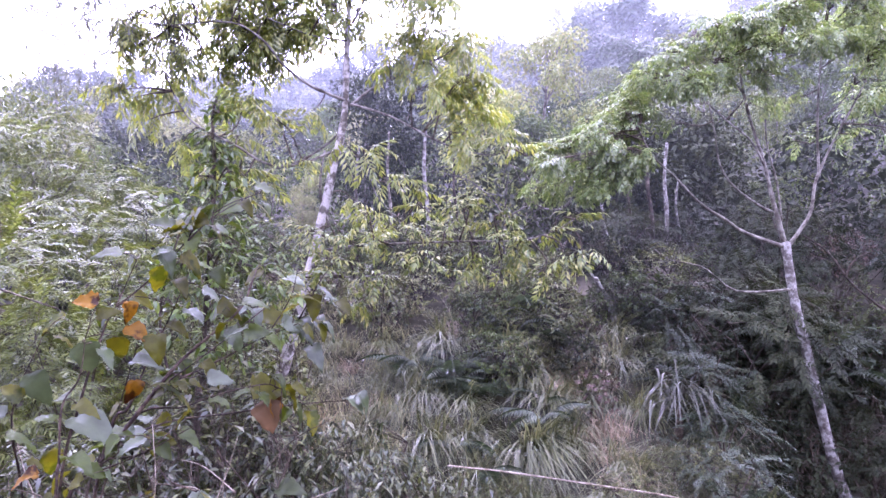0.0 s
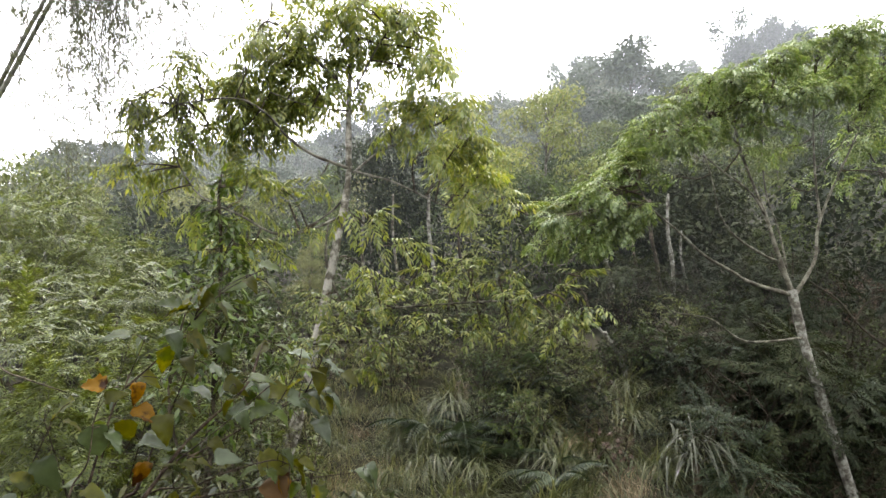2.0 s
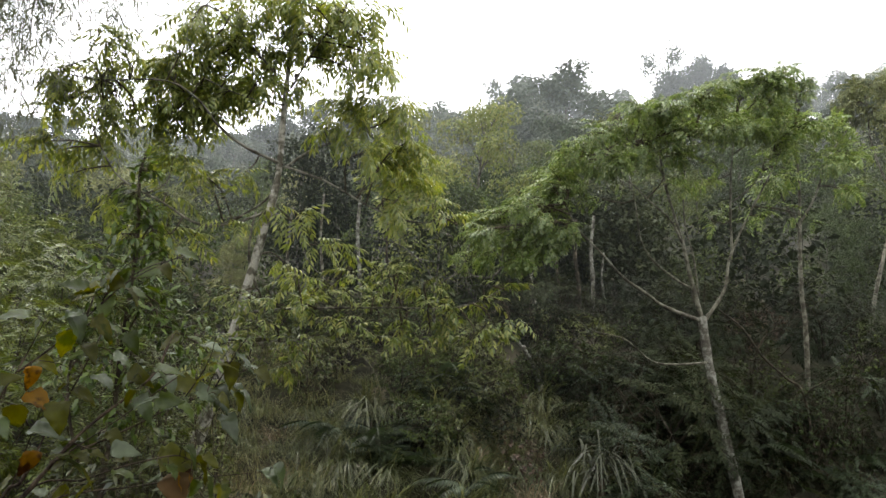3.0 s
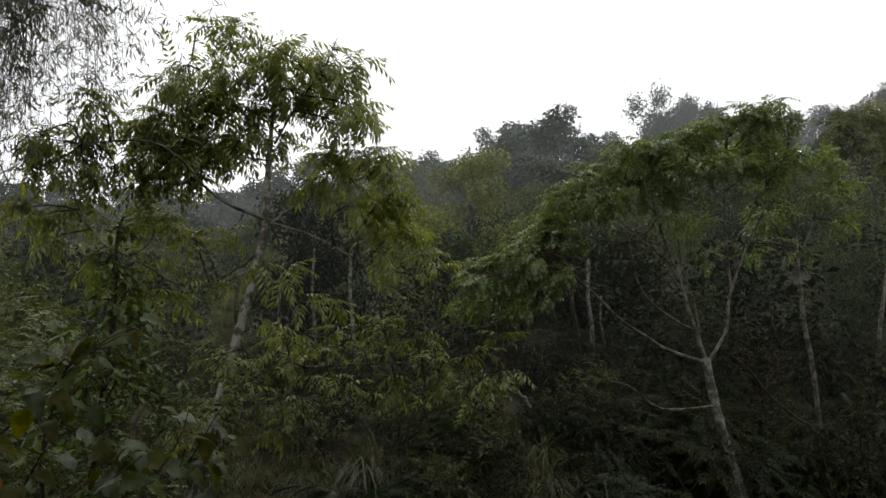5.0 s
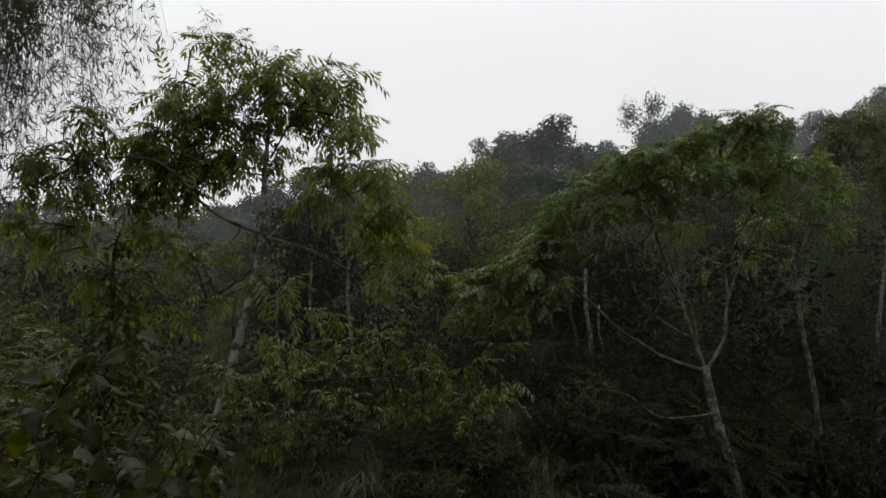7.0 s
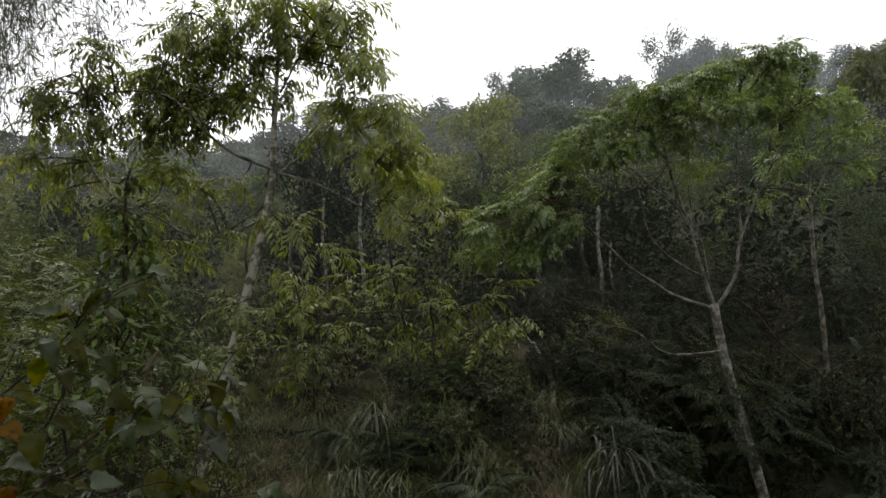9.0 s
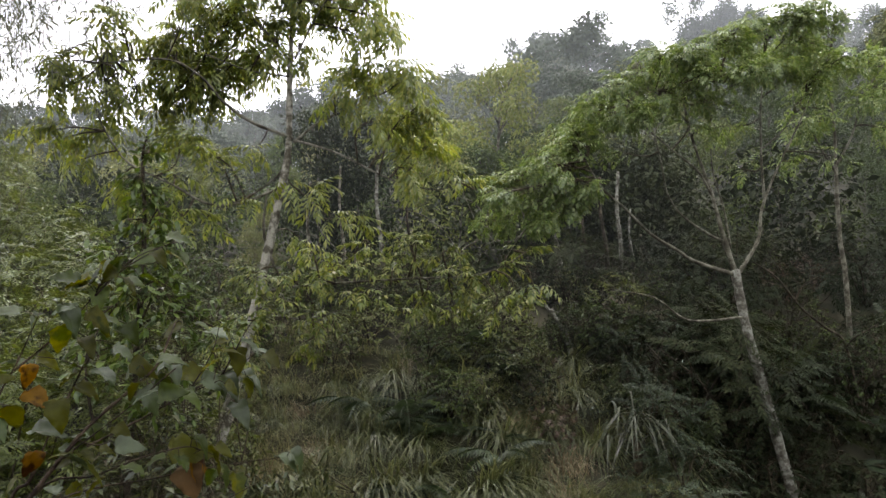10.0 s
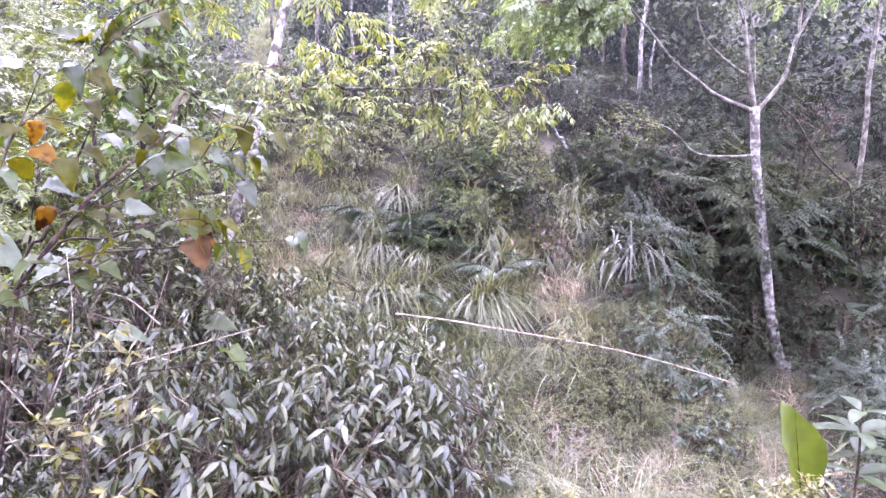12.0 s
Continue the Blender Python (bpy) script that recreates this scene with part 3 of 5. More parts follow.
    west += tier([(-3.2, 6.6, 3.51), (-2.95, 6.6, 3.66), (-2.59, 6.6, 3.74), (-2.21, 6.6, 3.69)], 0.34, 0.17)
    west += tier([(-2.5, 6.8, 4.72), (-2.1, 6.8, 4.58), (-1.7, 6.8, 4.52), (-1.3, 6.8, 4.5)], 0.24, 0.2) + tier([(-2.6, 6.9, 3.95), (-2.2, 6.9, 4.0), (-1.8, 6.9, 3.95)], 0.3, 0.17)
    east = tier([(-0.32, 7.0, 4.42), (-0.05, 7.0, 4.36), (0.18, 7.0, 4.22), (0.3, 7.0, 4.0)], 0.22, 0.2) + tier([(-0.45, 7.1, 4.06), (-0.1, 7.1, 4.02), (0.18, 7.1, 3.84), (0.36, 7.1, 3.62)], 0.25, 0.18)
    east += tier([(-0.19, 7.0, 3.58), (0.1, 7.0, 3.54), (0.3, 7.0, 3.42)], 0.3, 0.14)
    inner = tier([(-2.16, 6.8, 3.24), (-1.92, 6.8, 3.42), (-1.44, 6.8, 3.44)], 0.3, 0.15) + tier([(-2.21, 6.8, 2.81), (-1.85, 6.8, 2.75), (-1.55, 6.8, 2.8)], 0.3, 0.15)
    inner += tier([(-3.28, 6.6, 3.4), (-2.98, 6.6, 3.3), (-2.79, 6.6, 3.03), (-2.61, 6.6, 2.79)], 0.34, 0.15)
    inner += tier([(-0.88, 6.9, 3.06), (-0.67, 6.9, 2.81), (-0.42, 6.9, 2.62)], 0.25, 0.16) + tier([(-0.86, 6.7, 2.54), (-0.77, 6.7, 2.3), (-0.47, 6.7, 2.29)], 0.3, 0.15)
    inner += tier([(0.3, 6.6, 2.98), (0.54, 6.6, 3.04), (0.77, 6.6, 2.9)], 0.25, 0.07)
    grow(lines[1:] + [lines[0][22:]], dome + west + east, base, root, PIN_A, L_PINNATE, M_TWIG, 14, 2.6, 0.24, 0.25, 0.8, rise=0.3)
    grow(lines[1:] + [lines[0][22:]], inner, base, root, PIN_A, L_PINNATE, M_TWIG, 9, 2.1, 0.23, 0.3, 0.8, name="inner_foliage", rise=0.3)
    low = tier([(-1.1, 6.4, 2.08), (-0.68, 6.4, 2.05), (-0.34, 6.4, 1.93)], 0.27, 0.15, 0.15) + tier([(-1.17, 6.4, 1.72), (-0.79, 6.4, 1.63), (-0.45, 6.4, 1.6)], 0.3, 0.15, 0.15)
    low += tier([(-0.4, 6.4, 2.2), (-0.06, 6.4, 2.3), (0.28, 6.4, 2.36), (0.5, 6.4, 2.25), (0.72, 6.4, 2.13)], 0.2, 0.16, 0.15)
    low += tier([(-0.23, 6.4, 1.89), (0.1, 6.4, 1.94), (0.38, 6.4, 1.97), (0.77, 6.4, 1.9), (1.05, 6.4, 1.88), (1.39, 6.4, 1.92), (1.5, 6.4, 1.8)], 0.25, 0.15, 0.15)
    low += tier([(-0.12, 6.35, 1.72), (0.21, 6.35, 1.77), (0.68, 6.35, 1.7)], 0.36, 0.1, 0.1) + tier([(1.08, 6.35, 2.16), (1.3, 6.35, 2.24)], 0.2, 0.1, 0.1)
    low += tier([(-1.22, 6.35, 2.08), (-1.36, 6.3, 1.75), (-1.46, 6.25, 1.42), (-1.52, 6.2, 1.2)], 0.14, 0.19, 0.08)
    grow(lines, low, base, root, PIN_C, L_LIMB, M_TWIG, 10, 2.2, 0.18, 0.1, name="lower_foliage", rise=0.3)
    root.location = (base[0] + 0.06, base[1], base[2])


def umbrella_tree():
    base = on_ground(4.66, 7.3)
    root = thing("umbrella_tree", base, "pale straight-trunked tree with a spreading flat green crown", "tree")
    lines = []
    g = Geo()
    lines.append(tube(g, [base, (4.54, 7.3, -0.85), (4.36, 7.3, -0.29), (4.18, 7.3, 0.56), (4.01, 7.3, 1.37), (3.92, 7.3, 2.05)], 0.068, 0.046, 11, 7, 0.04, 1.0, 0.1))
    part("trunk", g, M_PALE_BARK, root, base)
    limbs = [
        ([(3.92, 7.3, 2.0), (3.4, 7.15, 2.15), (3.18, 7.1, 2.28), (2.88, 7.05, 2.46), (2.57, 7.0, 2.76), (2.33, 6.95, 2.97), (2.16, 6.9, 3.25)], 0.034, 0.009),
        ([(3.92, 7.3, 2.02), (3.8, 7.3, 2.5), (3.71, 7.3, 2.93), (3.55, 7.3, 3.5), (3.47, 7.3, 3.9), (3.44, 7.25, 4.15)], 0.042, 0.01),
        ([(3.77, 7.28, 2.4), (3.62, 7.22, 2.45), (3.3, 7.16, 2.66), (3.12, 7.1, 2.9), (3.03, 7.0, 3.22), (2.93, 6.9, 3.55)], 0.024, 0.007),
        ([(3.7, 7.28, 2.92), (3.52, 7.2, 3.18), (3.2, 7.1, 3.4), (2.85, 7.0, 3.66), (2.55, 6.95, 3.85)], 0.02, 0.006),
        ([(3.93, 7.3, 1.98), (4.24, 7.36, 2.38), (4.36, 7.42, 2.78), (4.6, 7.46, 3.24), (4.93, 7.5, 3.78), (5.25, 7.6, 4.3)], 0.032, 0.009),
        ([(3.9, 7.32, 2.3), (3.88, 7.38, 2.78), (3.8, 7.42, 3.24), (3.84, 7.45, 3.9), (4.0, 7.5, 4.3)], 0.018, 0.006),
        ([(4.4, 7.43, 2.86), (4.44, 7.5, 3.4), (4.5, 7.53, 4.0), (4.62, 7.6, 4.6)], 0.024, 0.008),
        ([(4.47, 7.5, 3.5), (4.75, 7.45, 3.75), (5.0, 7.4, 4.15)], 0.014, 0.006),
        ([(3.5, 7.3, 3.75), (3.2, 7.1, 3.95), (2.9, 7.0, 4.1)], 0.014, 0.005),
        ([(4.0, 7.28, 1.53), (3.46, 7.12, 1.5), (3.15, 6.99, 1.54), (2.81, 6.86, 1.76), (2.41, 6.73, 1.84), (2.2, 6.6, 1.95)], 0.02, 0.005),
    ]
    for pts, a, b in limbs:
        g = Geo()
        lines.append(tube(g, pts, a * 0.72, b * 0.8, 7, 5, 0.06))
        part("limb", g, M_GREY_BARK, root, base)
    use = lines[1:-1]
    shell = tier([(1.2, 7.0, 2.76), (1.5, 7.0, 3.1), (1.98, 7.0, 3.5), (2.35, 7.0, 3.92), (2.82, 7.0, 4.28), (3.4, 7.0, 4.52), (4.0, 7.0, 4.72), (4.5, 7.0, 4.86), (5.2, 7.0, 4.94)], 0.23, 0.24, 0.35)
    shell += tier([(1.38, 6.8, 2.6), (1.75, 6.8, 2.97), (2.23, 6.8, 3.42), (2.7, 6.8, 3.72), (3.3, 6.8, 4.0), (3.95, 6.8, 4.2), (4.5, 6.8, 4.32), (5.2, 6.8, 4.38)], 0.24, 0.26, 0.4)
    shell += tier([(1.52, 6.9, 2.4), (1.8, 6.9, 2.63), (2.15, 6.9, 2.98)], 0.24, 0.2, 0.2) + tier([(2.4, 7.5, 3.8), (3.0, 7.6, 4.25), (3.8, 7.7, 4.55), (4.6, 7.8, 4.8), (5.3, 7.8, 4.9)], 0.32, 0.3, 0.3)
    under = tier([(2.65, 6.9, 3.35), (3.15, 6.9, 3.6), (3.8, 7.1, 3.75), (4.5, 7.2, 3.85), (5.2, 7.3, 3.9)], 0.36, 0.22, 0.3) + tier([(4.3, 7.5, 3.3), (4.9, 7.6, 3.3), (5.4, 7.6, 3.4)], 0.45, 0.25)
    grow(use, shell, base, root, PIN_B, L_UMB, M_TWIG, 30, 3.0, 0.14, 0.25, 0.6, rise=0.35)
    grow(use, under, base, root, PIN_B, L_UMB, M_TWIG, 8, 2.3, 0.14, 0.2, 0.8, name="lower_foliage")


def side_tree(base, trunk, limbs, clusters, r, label, leafmat=None, size=0.3, tips=8):
    root = thing("young_tree", base, label, "tree")
    lines, g = [], Geo()
    lines.append(tube(g, [base, *trunk], r, r * 0.4, 8, 5, 0.05))
    part("trunk", g, M_GREY_BARK, root, base)
    for pts in limbs:
        g = Geo()
        lines.append(tube(g, pts, r * 0.5, 0.008, 6, 5))
        part("limb", g, M_GREY_BARK, root, base)
    grow(lines, clusters, base, root, PIN_B, leafmat or L_UMB, M_TWIG, tips * 3, 3.0, size * 0.55, 0.3, 0.6)


R = np.random.default_rng(101)
slender_tree()
R = np.random.default_rng(102)
umbrella_tree()
R = np.random.default_rng(103)
side_tree(on_ground(6.1, 8.65), [(6.12, 8.65, 2.0), (6.09, 8.65, 2.48), (6.1, 8.65, 3.04), (6.13, 8.65, 3.6), (6.15, 8.65, 4.1), (6.13, 8.65, 4.7)],
          [[(6.12, 8.65, 3.5), (6.36, 8.6, 3.93), (6.53, 8.55, 4.44), (6.83, 8.5, 4.88)], [(6.13, 8.65, 3.4), (5.85, 8.5, 3.7), (5.6, 8.4, 4.1)]],
          [(6.28, 8.65, 5.1, 0.35), (6.69, 8.65, 5.0, 0.35), (5.83, 8.6, 4.65, 0.3), (6.87, 8.6, 4.55, 0.35), (6.49, 8.4, 4.4, 0.3), (5.82, 8.5, 4.1, 0.25), (6.85, 8.5, 4.0, 0.25), (5.45, 8.4, 4.0, 0.25)],
          0.038, "thin grey-trunked young tree on the bank with sparse green leaves")
side_tree(on_ground(8.0, 10), [(8.11, 10, 1.9), (8.29, 10, 2.67), (8.52, 10, 3.41), (8.76, 10, 4.2), (8.8, 10, 5.2)],
          [[(8.78, 10, 4.4), (8.56, 10, 4.77), (8.4, 10, 5.37), (8.38, 10, 5.99), (8.14, 10, 6.35)]],
          [(8.24, 10, 6.2, 0.4), (8.8, 10, 6.3, 0.4), (9.17, 10, 6.0, 0.4), (8.34, 9.9, 5.7, 0.35), (8.81, 9.9, 5.4, 0.4), (7.96, 9.9, 5.9, 0.35), (9.0, 9.8, 4.9, 0.4), (9.5, 10, 5.5, 0.5)],
          0.045, "grey crooked young tree high on the bank with olive leaves", L_OLIVE)

# ---------------------------------------------------------------- forest on the hill
BIGLEAF = leaf_shape(0.55, 1, 0.15, 0.2, 0.45)
TRILEAF = (np.array([(0, 0, 0), (0.55, 0.34, 0.05), (1, -0.12, -0.1)]), np.array([(0, 1, 2)]))


def forest_tree(base, height, spread, leafmat, label, form="round", leaf_size=0.2, count=1500, trunk_r=0.09, bark=None, leaf=None, name="forest_tree"):
    """A whole tree: bent trunk, limbs, and a crown of many leaves in uneven clumps."""
    root = thing(name, base, label, "tree" if name == "forest_tree" else "bush", "trees of the wooded hillside" if name == "forest_tree" else "bushes under the trees")
    b = np.array(base)
    g = Geo()
    lean = R.normal(0, 0.06 * height, 2)
    pts = [b + (0, 0, 0), b + (*(lean * 0.3), height * 0.3), b + (*(lean * 0.6), height * 0.6), b + (*lean, height * 0.92)]
    trunk = tube(g, pts, trunk_r, trunk_r * 0.2, 6, 4, 0.05)
    part("trunk", g, bark or M_GREY_BARK, root, base)
    lg, cr = Geo(), Geo()
    clumps = []
    n = {"round": 12, "flat": 9, "column": 11, "bush": 14}[form]
    low = {"round": 0.12, "flat": 0.4, "column": 0.12, "bush": 0.04}[form]
    for k in range(n):
        f = low + (0.97 - low) * (k + R.random()) / n
        s = trunk[int(f * (len(trunk) - 1))]
        a = k * 2.4 + R.random()
        if form == "round":
            reach = spread * (0.5 + 0.5 * math.sin(math.pi * min(1, max(0, (f - 0.15) / 0.85))))
        elif form == "bush":
            reach = spread * (1.05 - 0.65 * f)
        elif form == "flat":
            reach = spread * (0.5 + 0.6 * f)
        else:
            reach = spread * (1.15 - f)
        reach *= 0.75 + 0.4 * R.random()
        e = s + (reach * math.cos(a), reach * math.sin(a), height * (0.1 + 0.08 * R.random()) * (0.5 if form == "flat" else 1))
        tube(lg, [s, (s + e) / 2 + (0, 0, 0.06 * height), e], trunk_r * 0.35, trunk_r * 0.1, 4, 2)
        clumps.append((e, 0.42 * spread * (0.7 + 0.5 * R.random())))
        if form in ("round", "bush"):
            clumps.append(((s + e) / 2 + (0, 0, 0.08 * height), 0.34 * spread))
    clumps.append((trunk[-1], 0.4 * spread))
    w = np.array([r**2 for _, r in clumps])
    for (c, r), m in zip(clumps, np.maximum(12, (count * w / w.sum()).astype(int))):
        d = unit(R.standard_normal((m, 3)) + (0, 0, 0.35))
        p = c + d * (r * (0.4 + 0.7 * R.random((m, 1)) ** 0.7)) * (1, 1, 0.85)
        place(cr, leaf or BIGLEAF, p, d * 0.35 + (0, 0, -0.45) + rand_dirs(m) * 0.6, d + (0, 0, 0.55) + R.normal(0, 0.3, (m, 3)), leaf_size * (0.6 + 0.8 * R.random(m)))
    tagged(part("branchwork", lg, bark or M_GREY_BARK, root, base), kind="stuff")
    part("crown", cr, leafmat, root, base)
    return root


def bamboo_clump(base, height, label, count=9, leaves=150, leafmat=None, size=0.22, group="", lean=(0, 0)):
    """Culms that rise and nod over, with leafy sprays along their upper halves."""
    root = thing("bamboo_clump", base, label, "bamboo", group)
    b = np.array(base)
    cr = Geo()
    leafs = leaf_shape(0.4 if height > 8 else 0.16, 1, 0.1, 0.15, 0.35)
    for k in range(count):
        a = 2 * np.pi * k / count + R.random()
        h = height * (0.45 + 0.6 * R.random())
        out = np.array([math.cos(a) + lean[0], math.sin(a) + lean[1], 0]) * h * (0.085 if height > 8 else 0.15)
        g = Geo()
        c = tube(g, [b + out * 0.05, b + out * 0.25 + (0, 0, h * 0.4), b + out * 0.8 + (0, 0, h * 0.8), b + out * 1.5 + (0, 0, h * 0.95), b + out * 2.1 + (0, 0, h * 0.88)], 0.035, 0.006, 5, 4)
        part("culm", g, M_CULM, root, base)
        n = leaves
        i = (len(c) * (0.35 + 0.65 * R.random(n) ** 0.7)).astype(int).clip(0, len(c) - 1)
        p = c[i] + R.normal(0, height * 0.045, (n, 3)) * (1, 1, 1.4)
        place(cr, leafs, p, rand_dirs(n, 0.5), (0, 0, 1) + R.normal(0, 0.4, (n, 3)), size * (0.7 + 0.6 * R.random(n)))
    part("foliage", cr, leafmat or L_BAMBOO, root, base)
    return root


SKY_B = [-60, -31.7, -28.9, -25.8, -14.7, -11.2, -8.4, 2.3, 5.3, 7.2, 8.2, 9.8, 12.4, 14.9, 16.9, 18.7, 20.1, 21.6, 23, 30, 32.3, 34.7, 36.3, 37.8, 40.2, 60]
SKY_E = [13.5, 14.2, 15.8, 15.8, 17.5, 18.3, 19.1, 20.9, 21.9, 20, 19.3, 21, 22.5, 22.9, 23.1, 21.4, 21.6, 21.8, 21.2, 20.5, 21.7, 21.2, 20.8, 20.9, 21.5, 22]


def crest_top(x, y):
    """How high the wood's upper outline stands at a place."""
    d = np.hypot(x, y + 0.2)
    return 1.6 + d * np.tan(np.radians(np.interp(np.degrees(np.arctan2(x, y + 0.2)), SKY_B, SKY_E)))


def scatter_forest():
    labels = {"far": "forest tree on the distant hillside, leaves greyed to imitate haze", "mid": "dense green forest tree on the wooded slope", "olive": "olive-green rounded tree on the wooded slope"}
    far, mid = [], []
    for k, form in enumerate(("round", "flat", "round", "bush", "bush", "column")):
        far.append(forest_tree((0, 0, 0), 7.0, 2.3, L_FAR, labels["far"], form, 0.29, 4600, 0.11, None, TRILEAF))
    for k, form in enumerate(("round", "flat", "bush", "column", "round", "bush", "bush")):
        mid.append(forest_tree((0, 0, 0), 5.0, 1.5, L_OLIVE if k in (2, 4) else L_MID, labels["olive" if k in (2, 4) else "mid"], form, 0.145, 3000, 0.06))
    near = [forest_tree((0, 0, 0), 5.0, 1.5, (L_MID, L_OLIVE, L_MID, L_MID)[k], labels["olive" if k == 1 else "mid"], form, 0.095, 6500, 0.05) for k, form in enumerate(("round", "bush", "bush", "column"))]
    used = set()

    def put(protos, h0, x, y, h, pick=None):
        ob = protos[R.integers(len(protos)) if pick is None else pick[R.integers(len(pick))]]
        s = h / max(v[2] for c in ob.children for v in c.bound_box)
        m = Matrix.LocRotScale(on_ground(x, y, 0.1), Euler((R.normal(0, 0.04), R.normal(0, 0.04), R.random() * 6.28)), (s * (0.85 + 0.35 * R.random()), s * (0.85 + 0.35 * R.random()), s))
        if ob.name not in used:
            used.add(ob.name)
            ob.matrix_basis = m
        else:
            copy_thing(ob, m)

    # the crest, with tall trees standing out of it here and there
    a = -33.0
    while a < 43:
        a += 0.8 + 0.9 * R.random()
        t = math.tan(radians(a))
        y = 62.0
        for _ in range(20):
            y = 62 + 0.75 * max(0, min(90, t * y - 8))
        y = min(y, 92) - 1.0
        x = t * y
        h = float(crest_top(x, y) - ground_z(x, y)) + R.normal(0.25, 0.5)
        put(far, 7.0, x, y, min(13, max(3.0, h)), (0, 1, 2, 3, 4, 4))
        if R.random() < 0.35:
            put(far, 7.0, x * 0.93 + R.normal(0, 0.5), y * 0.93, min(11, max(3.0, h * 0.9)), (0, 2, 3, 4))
    for a in np.arange(-36, 44, 2.2):
        y = 54 + 6 * R.random() + 0.5 * max(0, a - 8)
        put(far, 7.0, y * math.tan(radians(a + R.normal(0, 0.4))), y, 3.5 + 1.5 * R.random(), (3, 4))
    # the slope below it
    y = 57.0
    while y > 10.6:
        step = 1.05 + 0.06 * y
        for x in np.arange(-0.64 * y - 3, 0.86 * y + 2, step * 1.5):
            px, py = x + R.normal(0, 0.42 * step), y + R.normal(0, 0.5 * step)
            room = float(crest_top(px, py) - ground_z(px, py)) - abs(R.normal(0, 0.06)) * py - 0.2
            h = min(room, (2.2 + 4.2 * R.random()) + 0.05 * py)
            if h < 1.2 or (py < 15.5 and -2.2 < px < 3.2) or (py < 13.5 and 3 < px < 5.2):
                continue
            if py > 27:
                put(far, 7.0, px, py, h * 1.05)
            else:
                put(near if py < 15.5 else mid, 5.0, px, py, h, (0, 2, 2, 3) if py < 15.5 and px > 3 else (1, 2, 2) if py < 15.5 and h < 2.6 else (2, 5, 6, 6) if py >= 15.5 and h < 2.6 else None)
        y -= step
    # low growth that hides the soil between the trunks
    low = [forest_tree((0, 0, 0), 2.0, 1.3, (L_MID, L_MID, L_SHADED)[k % 3], "low leafy bush under the forest trees", "bush", 0.14, 800, 0.03, None, None, "forest_bush") for k in range(3)]
    y = 30.0
    while y > 10.8:
        step = 0.8 + 0.06 * y
        for x in np.arange(-0.62 * y - 3, 0.84 * y + 2, step * 1.2):
            px, py = x + R.normal(0, 0.3 * step), y + R.normal(0, 0.3 * step)
            if (2.0 < px < 4.6 and py < 13.2) or (-1.6 < px < 0.7 and py < 13.4):
                continue
            put(low, 2.0, px, py, 1.1 + 0.9 * R.random() + 0.02 * y)
        y -= step


R = np.random.default_rng(104)
scatter_forest()
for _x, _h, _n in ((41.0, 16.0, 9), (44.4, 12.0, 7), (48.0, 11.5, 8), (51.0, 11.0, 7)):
    bamboo_clump(on_ground(_x, 90, 0.2), _h, "feathery bamboo clump rising over the ridge, leaves greyed to imitate haze", _n, 650, L_FAR, 0.48, "bamboo of the ridge")
for _x, _y, _h in ((-7.0, 11.6, 2.7), (-8.6, 12.5, 3.0)):
    forest_tree(on_ground(_x, _y), _h, 1.4, L_FEATHER, "pale green rounded tree on the slope", "bush", 0.09, 4500, 0.05)
forest_tree(on_ground(2.1, 14.0), 4.1, 0.95, L_ROUND, "rounded pale olive tree below the dark wood", "round", 0.085, 6000, 0.06)
forest_tree(on_ground(0.85, 13.0), 2.7, 1.1, L_ROUND, "low spreading olive-green tree below the dark wood", "bush", 0.085, 6500, 0.05)
# Trees with darkened leaves, put where the wood's deep shade falls.
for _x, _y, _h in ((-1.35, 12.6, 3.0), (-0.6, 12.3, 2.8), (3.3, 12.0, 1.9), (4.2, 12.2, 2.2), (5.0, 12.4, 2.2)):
    forest_tree(on_ground(_x, _y), _h, 0.95, L_SHADED, "tree inside the wood's edge, leaves darkened to imitate shade", "bush", 0.09, 3500, 0.04)
forest_tree(on_ground(1.9, 12.6), 2.3, 0.9, L_MID, "low dark green tree below the dark wood", "bush", 0.08, 5000, 0.05)


def bare_trunk(x0, x1, y, top, r, label, mat):
    base = on_ground(x0, y)
    g = Geo()
    z = base[2]
    tube(g, [base, (x0 + 0.3 * (x1 - x0) + 0.03, y, z + 0.35 * (top - z)), (x0 + 0.7 * (x1 - x0) - 0.03, y, z + 0.7 * (top - z)), (x1, y, top)], r, r * 0.55, 7, 5, 0.06, 1.0, 0.15)
    root = thing("bare_tree", base, label, "tree", "thin bare trunks at the wood's edge")
    part("trunk", g, mat, root, base)


for x0, x1, y, top, r, mat in ((-0.15, -0.18, 10.7, 4.1, 0.042, M_PALE_BARK), (-0.75, -0.77, 10.7, 4.1, 0.03, M_GREY_BARK), (2.71, 2.68, 10.6, 3.2, 0.045, M_PALE_BARK), (3.66, 3.74, 10.6, 3.9, 0.04, M_PALE_BARK),
                               (3.42, 3.4, 10.5, 3.8, 0.042, M_DARK_BARK), (3.9, 3.94, 10.7, 3.3, 0.025, M_PALE_BARK), (-1.36, -1.28, 10.9, 3.9, 0.035, M_GREY_BARK), (3.2, 3.26, 11.0, 3.6, 0.03, M_DARK_BARK), (0.35, 0.3, 10.9, 3.7, 0.03, M_DARK_BARK)):
    bare_trunk(x0, x1, y, top, r, "thin bare trunk standing at the wood's edge" if mat is not M_DARK_BARK else "thin dark trunk standing at the wood's edge", mat)


